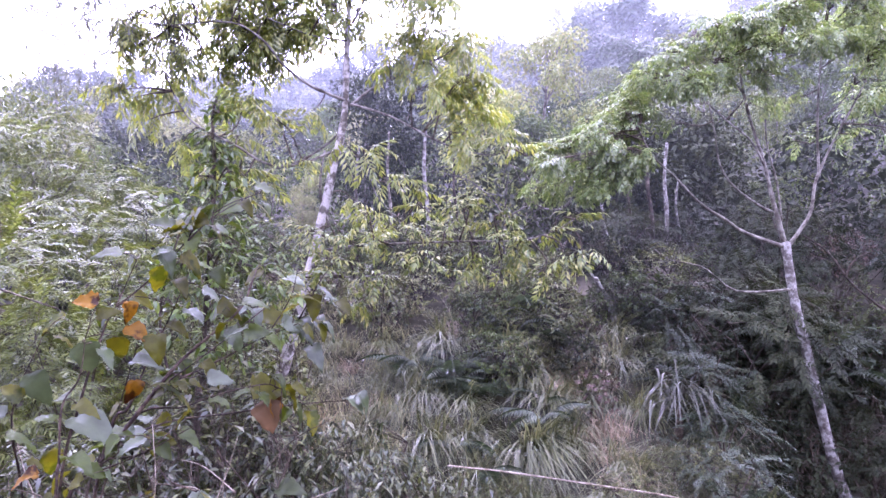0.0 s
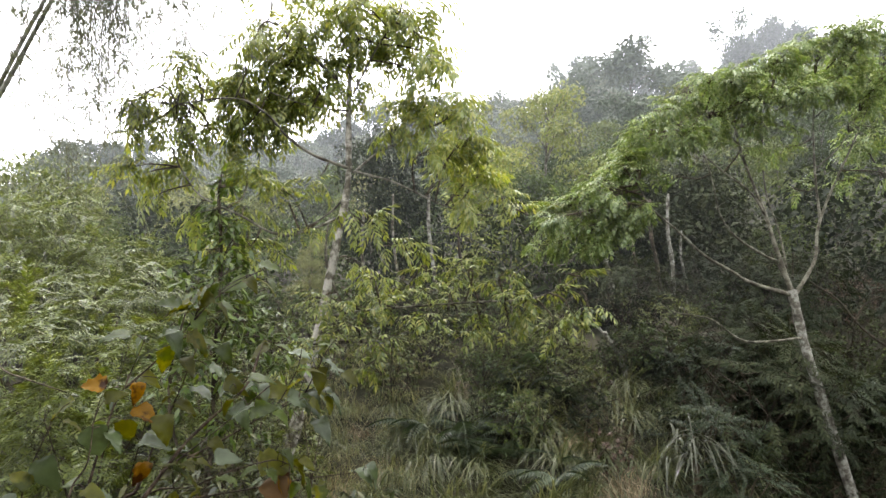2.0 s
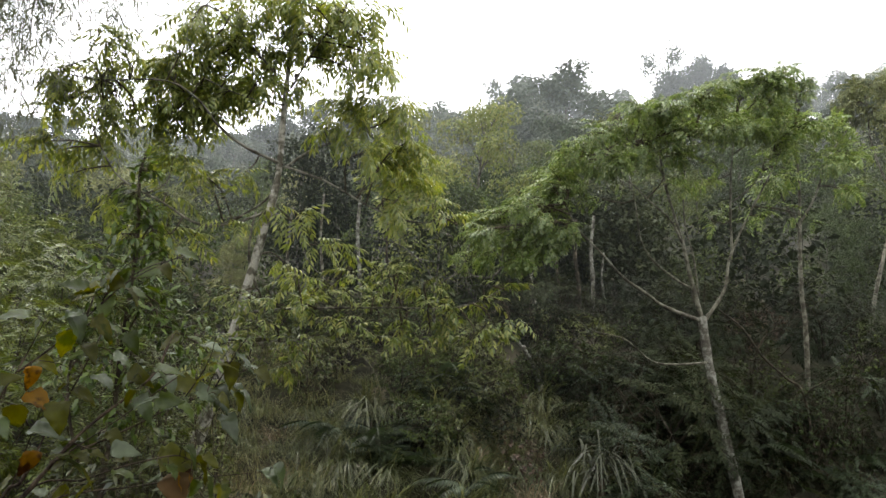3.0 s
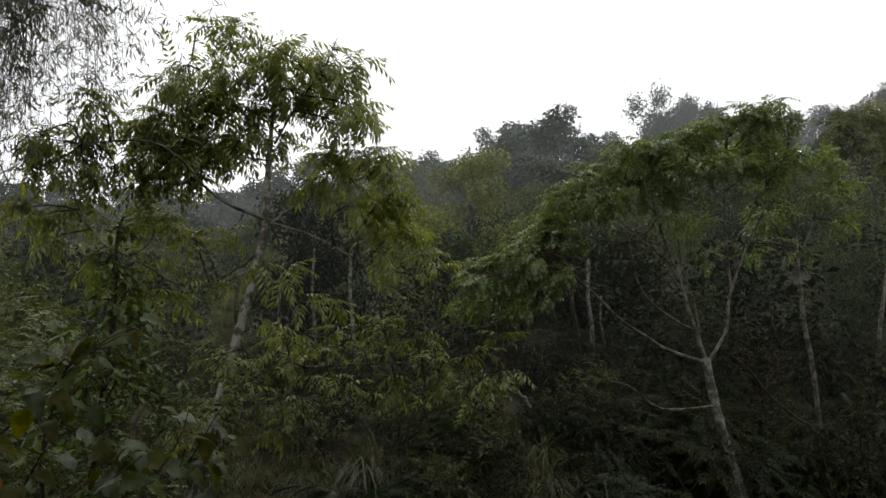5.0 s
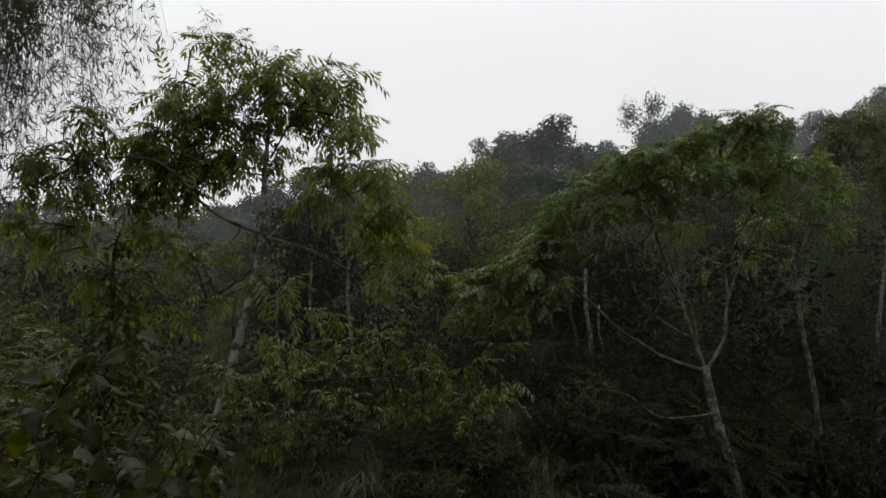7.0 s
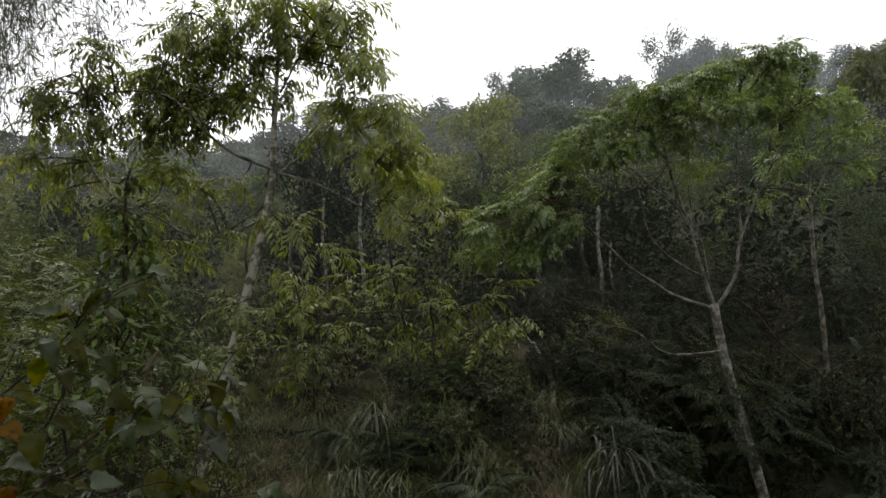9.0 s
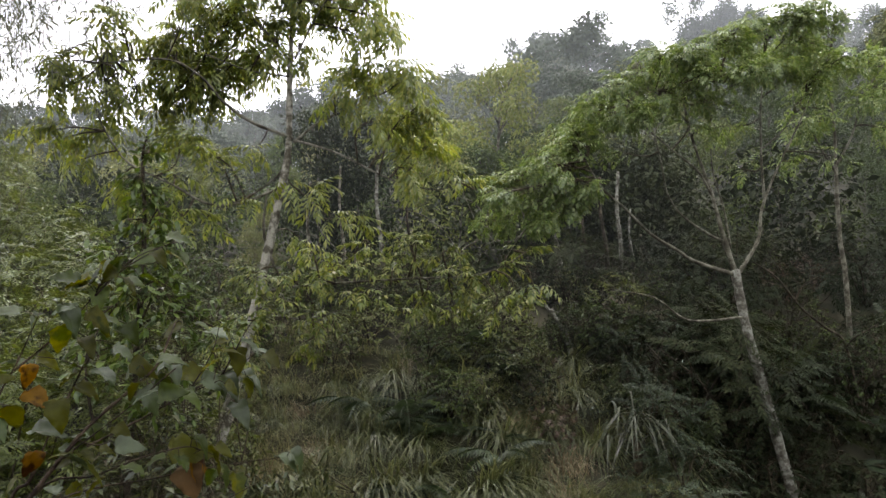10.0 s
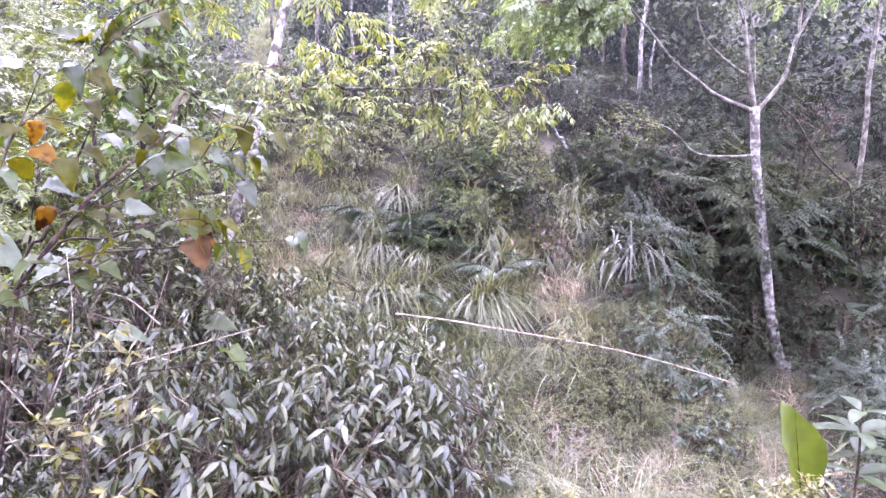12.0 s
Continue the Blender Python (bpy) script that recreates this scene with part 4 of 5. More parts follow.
def stump():
    base = on_ground(2.38, 8.75)
    g = Geo()
    tube(g, [base, (2.3, 8.78, 1.36), (2.22, 8.8, 1.5), (2.13, 8.82, 1.68)], 0.042, 0.03, 9, 5, 0.08)
    tube(g, [(2.2, 8.8, 1.55), (2.05, 8.85, 1.78), (1.98, 8.9, 2.0)], 0.02, 0.01, 6, 4)
    root = thing("broken_stump", base, "pale broken leaning stump on the bank", "stump")
    part("stem", g, M_PALE_BARK, root, base)


stump()

def bare_climber():
    base = on_ground(1.05, 9.2)
    root = thing("bare_climber", base, "tangle of bare pale climbing stems below the olive tree", "climber")
    b = np.array(base)
    for pts, r in (([b, (0.94, 9.2, 2.39), (1.31, 9.2, 2.74), (1.35, 9.2, 2.98), (1.16, 9.2, 3.23), (0.95, 9.3, 3.3)], 0.014), ([(1.31, 9.2, 2.8), (1.5, 9.2, 2.67), (1.78, 9.2, 2.67), (1.91, 9.2, 2.89), (1.85, 9.3, 3.2)], 0.012),
                   ([b, (0.94, 9.2, 2.5), (0.55, 9.2, 3.0), (0.08, 9.2, 3.17)], 0.011)):
        g = Geo()
        line = tube(g, pts, r, r * 0.5, 6, 6, 0.08)
        part("stem", g, M_GREY_BARK, root, base)
        for _ in range(9):
            g = Geo()
            q = line[R.integers(len(line) // 3, len(line))]
            d = rand_dirs(1, -0.1)[0] * (0.25 + 0.35 * R.random())
            tube(g, [q, q + d * 0.5 + R.normal(0, 0.05, 3), q + d + (0, 0, -0.06)], 0.006, 0.002, 4, 4, 0.1)
            part("twig", g, M_GREY_BARK, root, base)


def dark_branch():
    base = on_ground(5.75, 8.0)
    root = thing("fallen_branch", base, "dark leaning dead branch in the shade behind the pale trunk", "branch")
    for pts, r in (([base, (5.61, 8.0, 1.11), (5.38, 8.0, 1.34), (5.07, 8.0, 1.61), (4.81, 8.0, 1.97), (4.51, 8.0, 2.19)], 0.018), ([(4.99, 8.0, 1.67), (5.1, 7.95, 1.88), (5.3, 7.9, 1.99)], 0.012), ([(5.61, 8.0, 1.11), (5.69, 7.95, 1.22), (5.96, 7.9, 1.37)], 0.014)):
        g = Geo()
        tube(g, pts, r, r * 0.5, 7, 5, 0.08)
        part("limb", g, M_DARK_BARK, root, base)


bare_climber()
dark_branch()

# ---------------------------------------------------------------- bamboo overhead, vine column, feathery shrubs
def overhanging_bamboo():
    base = on_ground(-5.6, 5.4)
    root = thing("overhanging_bamboo", base, "tall bamboo with drooping leafy sprays against the sky", "bamboo")
    cr, tw = Geo(), Geo()
    leafs = leaf_shape(0.125, 2, 0.08, 0.25, 0.35)
    culms = [([base, (-5.2, 5.7, 2.0), (-4.31, 6.0, 4.09), (-3.85, 6.0, 5.02), (-3.35, 5.95, 5.9), (-3.0, 5.9, 6.35), (-2.75, 5.9, 6.45)], 0.035),
             ([base + np.array((0.1, 0.3, 0)), (-5.0, 6.0, 2.4), (-4.2, 6.3, 5.0), (-3.5, 6.3, 6.2), (-3.1, 6.3, 6.5), (-2.8, 6.3, 6.2)], 0.03),
             ([base + np.array((-0.2, -0.2, 0)), (-5.2, 5.5, 2.5), (-4.6, 5.6, 4.8), (-3.8, 5.6, 5.9), (-3.2, 5.6, 6.0), (-2.9, 5.6, 5.6)], 0.03)]
    for pts, r in culms:
        g = Geo()
        c = tube(g, pts, r, 0.006, 7, 6, 0.03)
        part("culm", g, M_CULM, root, base)
        for s in c[len(c) // 2 :]:
            for _ in range(4):
                out = np.array([R.normal(0.12, 0.45), R.normal(0, 0.4), 0])
                drop = 0.4 + 2.4 * R.random()
                arc = tube(tw, [s, s + out * 0.5 + (0, 0, 0.1), s + out * 0.9 + (0, 0, -0.35 * drop), s + out * 1.15 + (0, 0, -drop)], 0.004, 0.0015, 3, 4)
                for q in arc[5:]:
                    for _ in range(2):
                        e = q + rand_dirs(1, 0.45, 0.8)[0] * (0.1 + 0.16 * R.random())
                        sliver(tw, q, e, 0.0012)
                        n = 5
                        way = unit(e - q) * 0.5 + (0.15, 0, -0.22) + rand_dirs(n, 0.1, 0.8) * 0.75
                        place(cr, leafs, q + (e - q) * (0.35 + 0.65 * R.random((n, 1))), way, (0, 0, 1) + R.normal(0, 0.5, (n, 3)), 0.105 * (0.65 + 0.6 * R.random(n)))
    tagged(part("branchwork", tw, M_CULM, root, base), kind="stuff")
    part("foliage", cr, L_BAMBOO, root, base)


R = np.random.default_rng(105)
overhanging_bamboo()


def vine_column():
    base = on_ground(-1.75, 5.0)
    root = thing("climbing_vine_sapling", base, "upright sapling smothered in glossy green climbing leaves", "sapling")
    g = Geo()
    c = tube(g, [base, (-1.85, 5.0, 0.2), (-1.8, 5.0, 1.3), (-1.76, 5.0, 2.03), (-1.75, 5.0, 2.48), (-1.77, 5.0, 2.88), (-1.74, 5.0, 3.06)], 0.03, 0.008, 7, 5)
    part("stem", g, M_DARK_BARK, root, base)
    g = Geo()
    c2 = tube(g, [(-1.85, 5.0, 0.2), (-2.1, 4.9, 1.2), (-2.02, 4.9, 1.8), (-1.9, 4.95, 2.2)], 0.014, 0.005, 6, 5)
    part("stem", g, M_DARK_BARK, root, base)
    cl = [(-1.75, 5, 2.95, 0.14), (-1.8, 5, 2.75, 0.18), (-1.7, 5, 2.6, 0.20), (-1.85, 4.95, 2.42, 0.23), (-1.64, 5, 2.35, 0.24), (-1.9, 4.9, 2.1, 0.27), (-1.66, 5, 2.1, 0.27), (-1.55, 5, 1.9, 0.27), (-1.82, 4.9, 1.84, 0.27), (-1.98, 4.9, 1.7, 0.27), (-1.46, 4.9, 1.68, 0.27),
          (-1.7, 4.9, 1.5, 0.34), (-1.4, 4.9, 1.4, 0.34), (-2.0, 4.9, 1.4, 0.34), (-1.2, 4.9, 1.6, 0.27), (-1.6, 4.9, 1.1, 0.41)]
    grow([c, c2], cl, base, root, leaf_shape(0.34, 3, 0.1, 0.2, 0.42), L_VINE, M_TWIG, 24, 4.5, 0.1, 0.4, 1.0, 0.005)


R = np.random.default_rng(106)
vine_column()


def leafy_shrub(name, base, height, spread, leaf, leafmat, size, count, label, stems=7, down=0.4, twig=None, group="", per=6, dome=1.0):
    """A shrub: several stems that fork, with leaves in whorls at the twig ends."""
    root = thing(name, base, label, "shrub", group)
    b = np.array(base)
    st, cr = Geo(), Geo()
    ends = []
    for k in range(stems):
        a = 2 * np.pi * k / stems + R.random()
        e = b + (spread * 0.5 * math.cos(a) * (0.4 + 0.6 * R.random()), spread * 0.5 * math.sin(a) * (0.4 + 0.6 * R.random()), height * (0.55 + 0.25 * R.random()))
        c = tube(st, [b + R.normal(0, 0.04, 3) * (1, 1, 0), (b + e) / 2 + R.normal(0, 0.06, 3) + (0, 0, 0.08), e], 0.012, 0.005, 4, 3)
        ends.append(c)
    line = np.concatenate(ends)
    n = max(1, count // per)
    th, z = R.random(n) * 2 * np.pi, R.random(n)
    rr = np.sqrt(1 - (z * 0.95) ** 2) * (0.6 + 0.45 * R.random(n)) * spread * 0.55
    tips = b + np.stack([rr * np.cos(th), rr * np.sin(th), height * (0.12 + 0.88 * z * (0.75 + 0.3 * R.random(n))) * dome], -1)
    for p in tips:
        s = line[np.argmin(np.linalg.norm(line - p, axis=1) + 0.3 * R.random(len(line)))]
        sliver(st, s, p, 0.0035)
        out = unit((p - b - (0, 0, 0.3 * height)) * (1, 1, 0.9))
        d = out * 0.5 + rand_dirs(per, 0.2 + down, 0.6) * 0.8
        place(cr, leaf, p + (s - p) * R.random((per, 1)) * 0.3, d, out + (0, 0, 0.6) + R.normal(0, 0.28, (per, 3)), size * (0.65 + 0.6 * R.random(per)))
    tagged(part("branchwork", st, twig or M_TWIG, root, base), kind="stuff")
    part("foliage", cr, leafmat, root, base)
    return root


FEATHER = pinnate(9, leaf_shape(0.3, 1, 0.08, 0.1, 0.4), 0.2, 0.3, 65, 0.15, seed=4)
for x, y, h, s in ((-3.3, 6.1, 2.9, 1.5), (-2.4, 6.5, 2.7, 1.2), (-4.2, 6.3, 2.9, 1.5)):
    leafy_shrub("feathery_shrub", on_ground(x, y), h, s, FEATHER, L_FEATHER, 0.4, 380, "feathery pale green shrub with fine pinnate leaves", 6, 0.15, None, "feathery shrubs in the gully", 4)
for x, y, h, s in ((-6.2, 10, 2.6, 2.4), (-5.2, 10.2, 1.9, 2.0), (-7.4, 10.6, 2.7, 2.4), (-4.4, 9.4, 1.6, 1.8), (-5.9, 8.6, 2.2, 1.9), (-4.8, 7.8, 2.4, 1.8)):
    leafy_shrub("feathery_shrub", on_ground(x, y), h, s, FEATHER, L_FEATHER, 0.42, 340, "tall feathery pale green shrub on the slope", 8, 0.3, None, "feathery shrubs on the slope", 4)

# ---------------------------------------------------------------- undergrowth of the bank
FROND = frond(16, 0.55, 0.28, 1)


def fern(base, size, count=12, label="green fern with arching fronds on the bank", group="ferns on the bank"):
    root = thing("fern", base, label, "fern", group)
    g = Geo()
    a = np.arange(count) * 2.4 + R.random(count)
    d = np.stack([np.cos(a), np.sin(a), 0.15 + 0.5 * R.random(count)], -1)
    for k in range(count):
        g = Geo()
        place(g, FROND, np.array(base) + R.normal(0, 0.03, 3) + (0, 0, 0.05), d[k], (0, 0, 1), size * (0.7 + 0.5 * R.random()))
        part("frond", g, L_FERN, root, base)
    return root


def tussock(base, size, count, mat, label, width=0.022, group="grass tussocks", spread=0.12, wild=1.0, name="grass_tussock", lean=0.0):
    root = thing(name, base, label, "grass", group)
    g = Geo()
    for shape, m in ((blade(width, 6, 0.9, 1.0, 0.75 + 0.6 * lean), count // 2), (blade(width, 5, 0.55, 1.0), count // 4), (blade(width, 7, 1.0, 0.85, 0.75 + 0.7 * lean), count - count // 2 - count // 4)):
        a = R.random(m) * 2 * np.pi
        d = np.stack([np.cos(a), np.sin(a) - lean, R.normal(0.0, 0.12 * wild, m)], -1)
        place(g, shape, np.array(base) + np.stack([R.normal(0, spread, m), R.normal(0, spread, m), R.normal(0.02, 0.02, m)], -1), d, (0, 0, 1) + R.normal(0, 0.15, (m, 3)), size * (0.55 + 0.6 * R.random(m)))
    tagged(part("foliage", g, mat, root, base), kind="stuff")
    return root


def scatter(protos, spots, lo=0.8, hi=1.25, turn=3.14):
    """The first spots take the things themselves, the others copies of them."""
    for k, (x, y) in enumerate(spots):
        ob = protos[k % len(protos)]
        s = lo + (hi - lo) * R.random()
        m = Matrix.LocRotScale(on_ground(x, y, 0.04), Euler((R.normal(0, 0.08), R.normal(0, 0.08), (2 * R.random() - 1) * turn)), (s, s, s * (0.9 + 0.25 * R.random())))
        if k < len(protos):
            ob.matrix_basis = m
        else:
            copy_thing(ob, m)


def spots_in(x0, x1, y0, y1, step, skip=None):
    out = []
    for x in np.arange(x0, x1, step):
        for y in np.arange(y0, y1, step):
            p = (x + R.normal(0, 0.3 * step), y + R.normal(0, 0.3 * step))
            if skip is None or not skip(*p):
                out.append(p)
    R.shuffle(out)
    return out


R = np.random.default_rng(107)
O = (0, 0, 0)
DROP = leaf_shape(0.3, 2, 0.1, 0.2, 0.4)
OVAL = leaf_shape(0.5, 1, 0.12, 0.15, 0.42)
NARROW = leaf_shape(0.36, 1, 0.12, 0.2, 0.42)

# long grass on the middle of the bank
scatter([tussock(O, 0.85, 160, L_GRASS, "long arching grey-green grass tussock on the bank", 0.018, spread=0.1, lean=1.0) for _ in range(5)], spots_in(-0.7, 3.4, 6.2, 8.8, 0.38, lambda x, y: (0.1 < x < 0.9 and 7.7 < y < 8.2) or (abs(x - 2.6) < 0.6 and 6.0 < y < 7.45)), 0.65, 1.0, 0.5)
scatter([tussock(O, 0.7, 160, L_DRYG if k else L_GRASS, "dry straw-coloured grass tussock among the green", 0.013, "dry grass tussocks", lean=0.5) for k in range(3)],
        spots_in(-1.3, -0.4, 6.6, 8.6, 0.45) + spots_in(1.5, 2.3, 7.9, 8.6, 0.33) + spots_in(1.6, 2.3, 6.9, 7.4, 0.35), 0.6, 1.0, 0.6)
scatter([leafy_shrub("low_shrub", O, 0.7, 0.95, leaf_shape(0.26, 1, 0.12, 0.2, 0.42), m, 0.07, 800, "low tangled green shrub on the bank", 6, 0.3, M_DARK_BARK, "low shrubs on the bank") for m in (L_MID, L_BRUSH, L_BRUSH, L_SHADED)],
        spots_in(-0.6, 3.3, 8.9, 11.4, 0.5) + spots_in(0.6, 3.0, 8.15, 9.0, 0.36, lambda x, y: 1.8 < x < 2.7 and y < 8.8), 0.6, 1.1)
scatter([leafy_shrub("low_shrub", O, 0.8, 0.9, NARROW, m, 0.075, 700, "low grey-green shrub on the slope", 6, 0.4, None, "low shrubs on the slope") for m in (L_MID, L_BRUSH, L_FEATHER)],
        spots_in(-4.4, -0.9, 9.0, 11.4, 0.58) + spots_in(-4.2, -1.8, 5.8, 9.0, 0.58), 0.75, 1.25)
scatter([tussock(O, 0.5, 150, L_STRAW, "fine yellowish grass on the slope, blades lightened to look lit", 0.012, "fine grass on the slope", 0.16, name="slope_grass", lean=0.4) for _ in range(3)],
        spots_in(-1.9, -0.3, 6.9, 9.6, 0.27) + spots_in(1.6, 2.3, 8.1, 8.7, 0.3), 0.7, 1.1, 0.8)
DARKS = "dark shrubs under the trees"
# The darkest leaves here have the shade under the trees painted in.
scatter([leafy_shrub("dark_shrub", O, 1.1, 1.15, NARROW, L_SHADED, 0.06, 1000, "dense shrub under the trees, leaves darkened to imitate shade", 7, 0.3, M_DARK_BARK, DARKS) for _ in range(1)]
        + [leafy_shrub("dark_shrub", O, 1.0, 1.6, FEATHER, m, 0.3, 170, "dull green feathery shrub in the shade under the trees", 7, 0.15, M_DARK_BARK, DARKS, 4) for m in (L_SHADED, L_FERN)]
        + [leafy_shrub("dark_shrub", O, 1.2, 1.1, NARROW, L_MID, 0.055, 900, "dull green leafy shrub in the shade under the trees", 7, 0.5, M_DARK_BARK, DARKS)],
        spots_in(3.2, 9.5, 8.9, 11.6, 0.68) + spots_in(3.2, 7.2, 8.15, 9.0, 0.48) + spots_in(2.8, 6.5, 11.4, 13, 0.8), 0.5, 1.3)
scatter([fern(O, 0.5, 10) for _ in range(3)], [(0.19, 8.05), (0.05, 7.85), (0.95, 8.3), (0.6, 7.75), (0.53, 8.15), (0.75, 8.0), (0.3, 7.85), (1.16, 8.2), (4.94, 8.2), (5.3, 8.3), (4.0, 8.3), (4.6, 8.4), (5.6, 8.0), (1.5, 7.6), (-0.3, 8.1), (6.2, 7.9), (3.4, 8.5), (1.0, 8.6), (1.3, 8.8), (1.25, 8.4), (0.8, 8.85), (1.55, 8.5), (0.5, 8.5), (1.05, 8.95), (0.2, 7.1), (0.45, 6.8), (1.2, 7.3), (1.6, 8.9)], 0.75, 1.2)
scatter([fern(O, 0.5, 11, "large pale green fern with long fronds in the shade", "large ferns in the shade") for _ in range(2)], [(4.9, 8.3), (5.4, 8.5), (4.2, 8.6), (3.7, 8.5), (6.0, 8.4), (6.6, 8.2)], 0.8, 1.15)
scatter([leafy_shrub("fern_shrub", O, 0.75, 1.0, FEATHER, L_FERN, 0.26, 120, "low spreading shrub with ferny dark green leaves", 6, 0.1, None, "ferny shrubs in the gully", 3) for _ in range(3)],
        spots_in(3.0, 7.5, 5.7, 7.6, 0.6, lambda x, y: abs(x - 0.57 * y - 0.23) < 0.85), 0.8, 1.15)
scatter([leafy_shrub("russet_shrub", O, 0.9, 0.9, OVAL, L_RUSSET, 0.07, 600, "withered russet shrub on the bank", 6, 0.4, None, "russet shrubs on the bank") for _ in range(2)], [(6.2, 9.7), (6.8, 10.0), (5.7, 9.7), (1.95, 8.4), (1.85, 7.6), (1.7, 8.5)], 0.65, 0.95)


def blade_plant():
    base = on_ground(2.6, 7.12)
    root = thing("stiff_bladed_plant", base, "plant with long pale arching strap leaves on the bank", "plant")
    z = np.array(base)
    for k in range(64):
        g = Geo()
        a = k * 2.4
        place(g, blade(0.045, 8, 0.8, 0.75, 1.9), [z + (R.normal(0, 0.1), R.normal(0, 0.06), 0.5 + R.normal(0, 0.12))], [(math.cos(a), math.sin(a) - 0.5, R.normal(0, 0.15))], (0, 0, 1), 0.6 * (0.7 + 0.5 * R.random()))
        part("leaf", g, L_PAND, root, base)
    g = Geo()
    tube(g, [z, z + (0.02, 0, 0.2), z + (0.0, 0, 0.4)], 0.05, 0.04, 7, 3)
    part("stem", g, M_TWIG, root, base)


blade_plant()


def fallen_cane():
    base = (0.26, 5.25, 0.1)
    g = Geo()
    tube(g, [(0.08, 5.25, 0.12), (0.26, 5.25, 0.1), (0.54, 5.25, 0.07), (1.29, 5.25, -0.04), (1.86, 5.25, -0.13), (2.35, 5.25, -0.24), (2.75, 5.25, -0.35), (2.95, 5.25, -0.41)], 0.0075, 0.0045, 7, 8, 0.06, 1.0, 0.2)
    root = thing("fallen_cane", base, "long dry pale cane lying across the brush", "cane")
    part("cane", g, M_DRY, root, base)


fallen_cane()

R = np.random.default_rng(108)
# ---------------------------------------------------------------- gully brush in front
LANCE = leaf_shape(0.25, 3, 0.16, 0.35, 0.38)
scatter([leafy_shrub("lance_leaved_shrub", O, 1.55, 1.35, LANCE, L_LANCE, 0.088, 2000, "dense shrub with drooping grey-green lance leaves", 9, 1.1, None, "lance-leaved shrubs in the gully", 7) for _ in range(3)],
        [(0.0, 3.9), (-0.75, 3.8), (-1.5, 3.9), (0.35, 4.5), (-0.4, 4.6), (-1.2, 4.7), (-2.2, 4.3), (-2.0, 5.0), (-0.2, 3.2), (-0.9, 3.1), (-1.8, 3.2), (0.2, 3.5), (-2.8, 4.5), (-3.2, 5.1), (-2.4, 5.7), (-3.7, 4.3), (-1.3, 5.6), (-3.0, 3.6), (-0.1, 5.05), (-0.55, 5.15), (-0.95, 5.2)], 0.85, 1.15)
scatter([leafy_shrub("tall_brush", O, 2.0, 1.3, NARROW, L_LANCE, 0.075, 1700, "tall twiggy grey-green brush in the gully", 12, 0.5, None, "tall brush in the gully") for _ in range(2)],
        [(-2.3, 4.0), (-1.6, 4.6), (-2.9, 4.9), (-3.4, 4.3), (-1.9, 5.5)], 0.9, 1.1)
scatter([leafy_shrub("green_brush", O, 2.9, 1.2, leaf_shape(0.3, 2, 0.1, 0.2, 0.42), L_BRUSH, 0.075, 1500, "leafy olive sapling brush before the slender tree", 9, 0.4, None, "green brush in the gully") for _ in range(2)],
        [(-1.3, 5.4), (-1.9, 5.9)], 0.85, 1.0)
scatter([leafy_shrub("brush", O, 0.65, 0.95, leaf_shape(0.2, 1, 0.12, 0.25, 0.4), L_BRUSH, 0.062, 900, "fine-leaved grey-green brush in the gully", 8, 0.5, None, "fine brush in the gully") for _ in range(3)],
        spots_in(0.7, 3.4, 4.3, 5.9, 0.48) + spots_in(1.9, 3.5, 5.8, 6.8, 0.42) + spots_in(-0.5, 0.6, 5.3, 5.8, 0.4) + spots_in(0.9, 2.4, 5.6, 6.4, 0.42), 0.6, 1.0)
scatter([tussock(O, 0.95, 90, L_GRASS, "loose pale grass tuft at the gully's edge", 0.009, "grass tufts at the gully's edge", name="grass_tuft") for _ in range(4)] + [tussock(O, 0.8, 80, L_DRYG, "dry straw-coloured grass tuft at the gully's edge", 0.007, "grass tufts at the gully's edge", name="grass_tuft") for _ in range(2)],
        spots_in(0.6, 3.2, 3.2, 5.0, 0.28) + spots_in(3.2, 4.6, 3.4, 5.2, 0.4) + spots_in(2.6, 5.5, 5.2, 6.8, 0.5) + spots_in(0.8, 2.6, 5.2, 6.4, 0.36), 0.5, 0.9)
scatter([tussock(O, 0.9, 80, L_GRASS, "tall pale grass tuft at the gully's edge", 0.009, "grass tufts at the gully's edge", name="grass_tuft") for _ in range(3)] + [tussock(O, 0.75, 50, L_DRYG, "tall straw-coloured grass tuft at the gully's edge", 0.009, "grass tufts at the gully's edge", name="grass_tuft") for _ in range(2)],
        spots_in(0.8, 3.1, 3.3, 4.7, 0.4), 0.65, 1.0)
# Weed leaves darkened to stand in for the shaded hollow.
scatter([leafy_shrub("low_weed", O, 0.5, 0.65, NARROW, L_SHADED, 0.06, 300, "low weed behind the pale trunk, leaves darkened to imitate shade", 5, 0.3, None, "low weeds on the gully floor") for _ in range(3)], spots_in(3.2, 6.9, 7.5, 8.3, 0.36) + spots_in(2.9, 5.6, 8.0, 9.0, 0.3) + spots_in(3.5, 5.4, 7.45, 8.2, 0.25), 0.7, 1.2)
scatter([fern(O, 0.6, 10) for _ in range(2)], [(3.5, 7.6), (4.0, 7.7), (4.95, 7.6), (5.4, 7.7), (4.3, 8.0), (3.3, 7.9)], 0.7, 1.1)


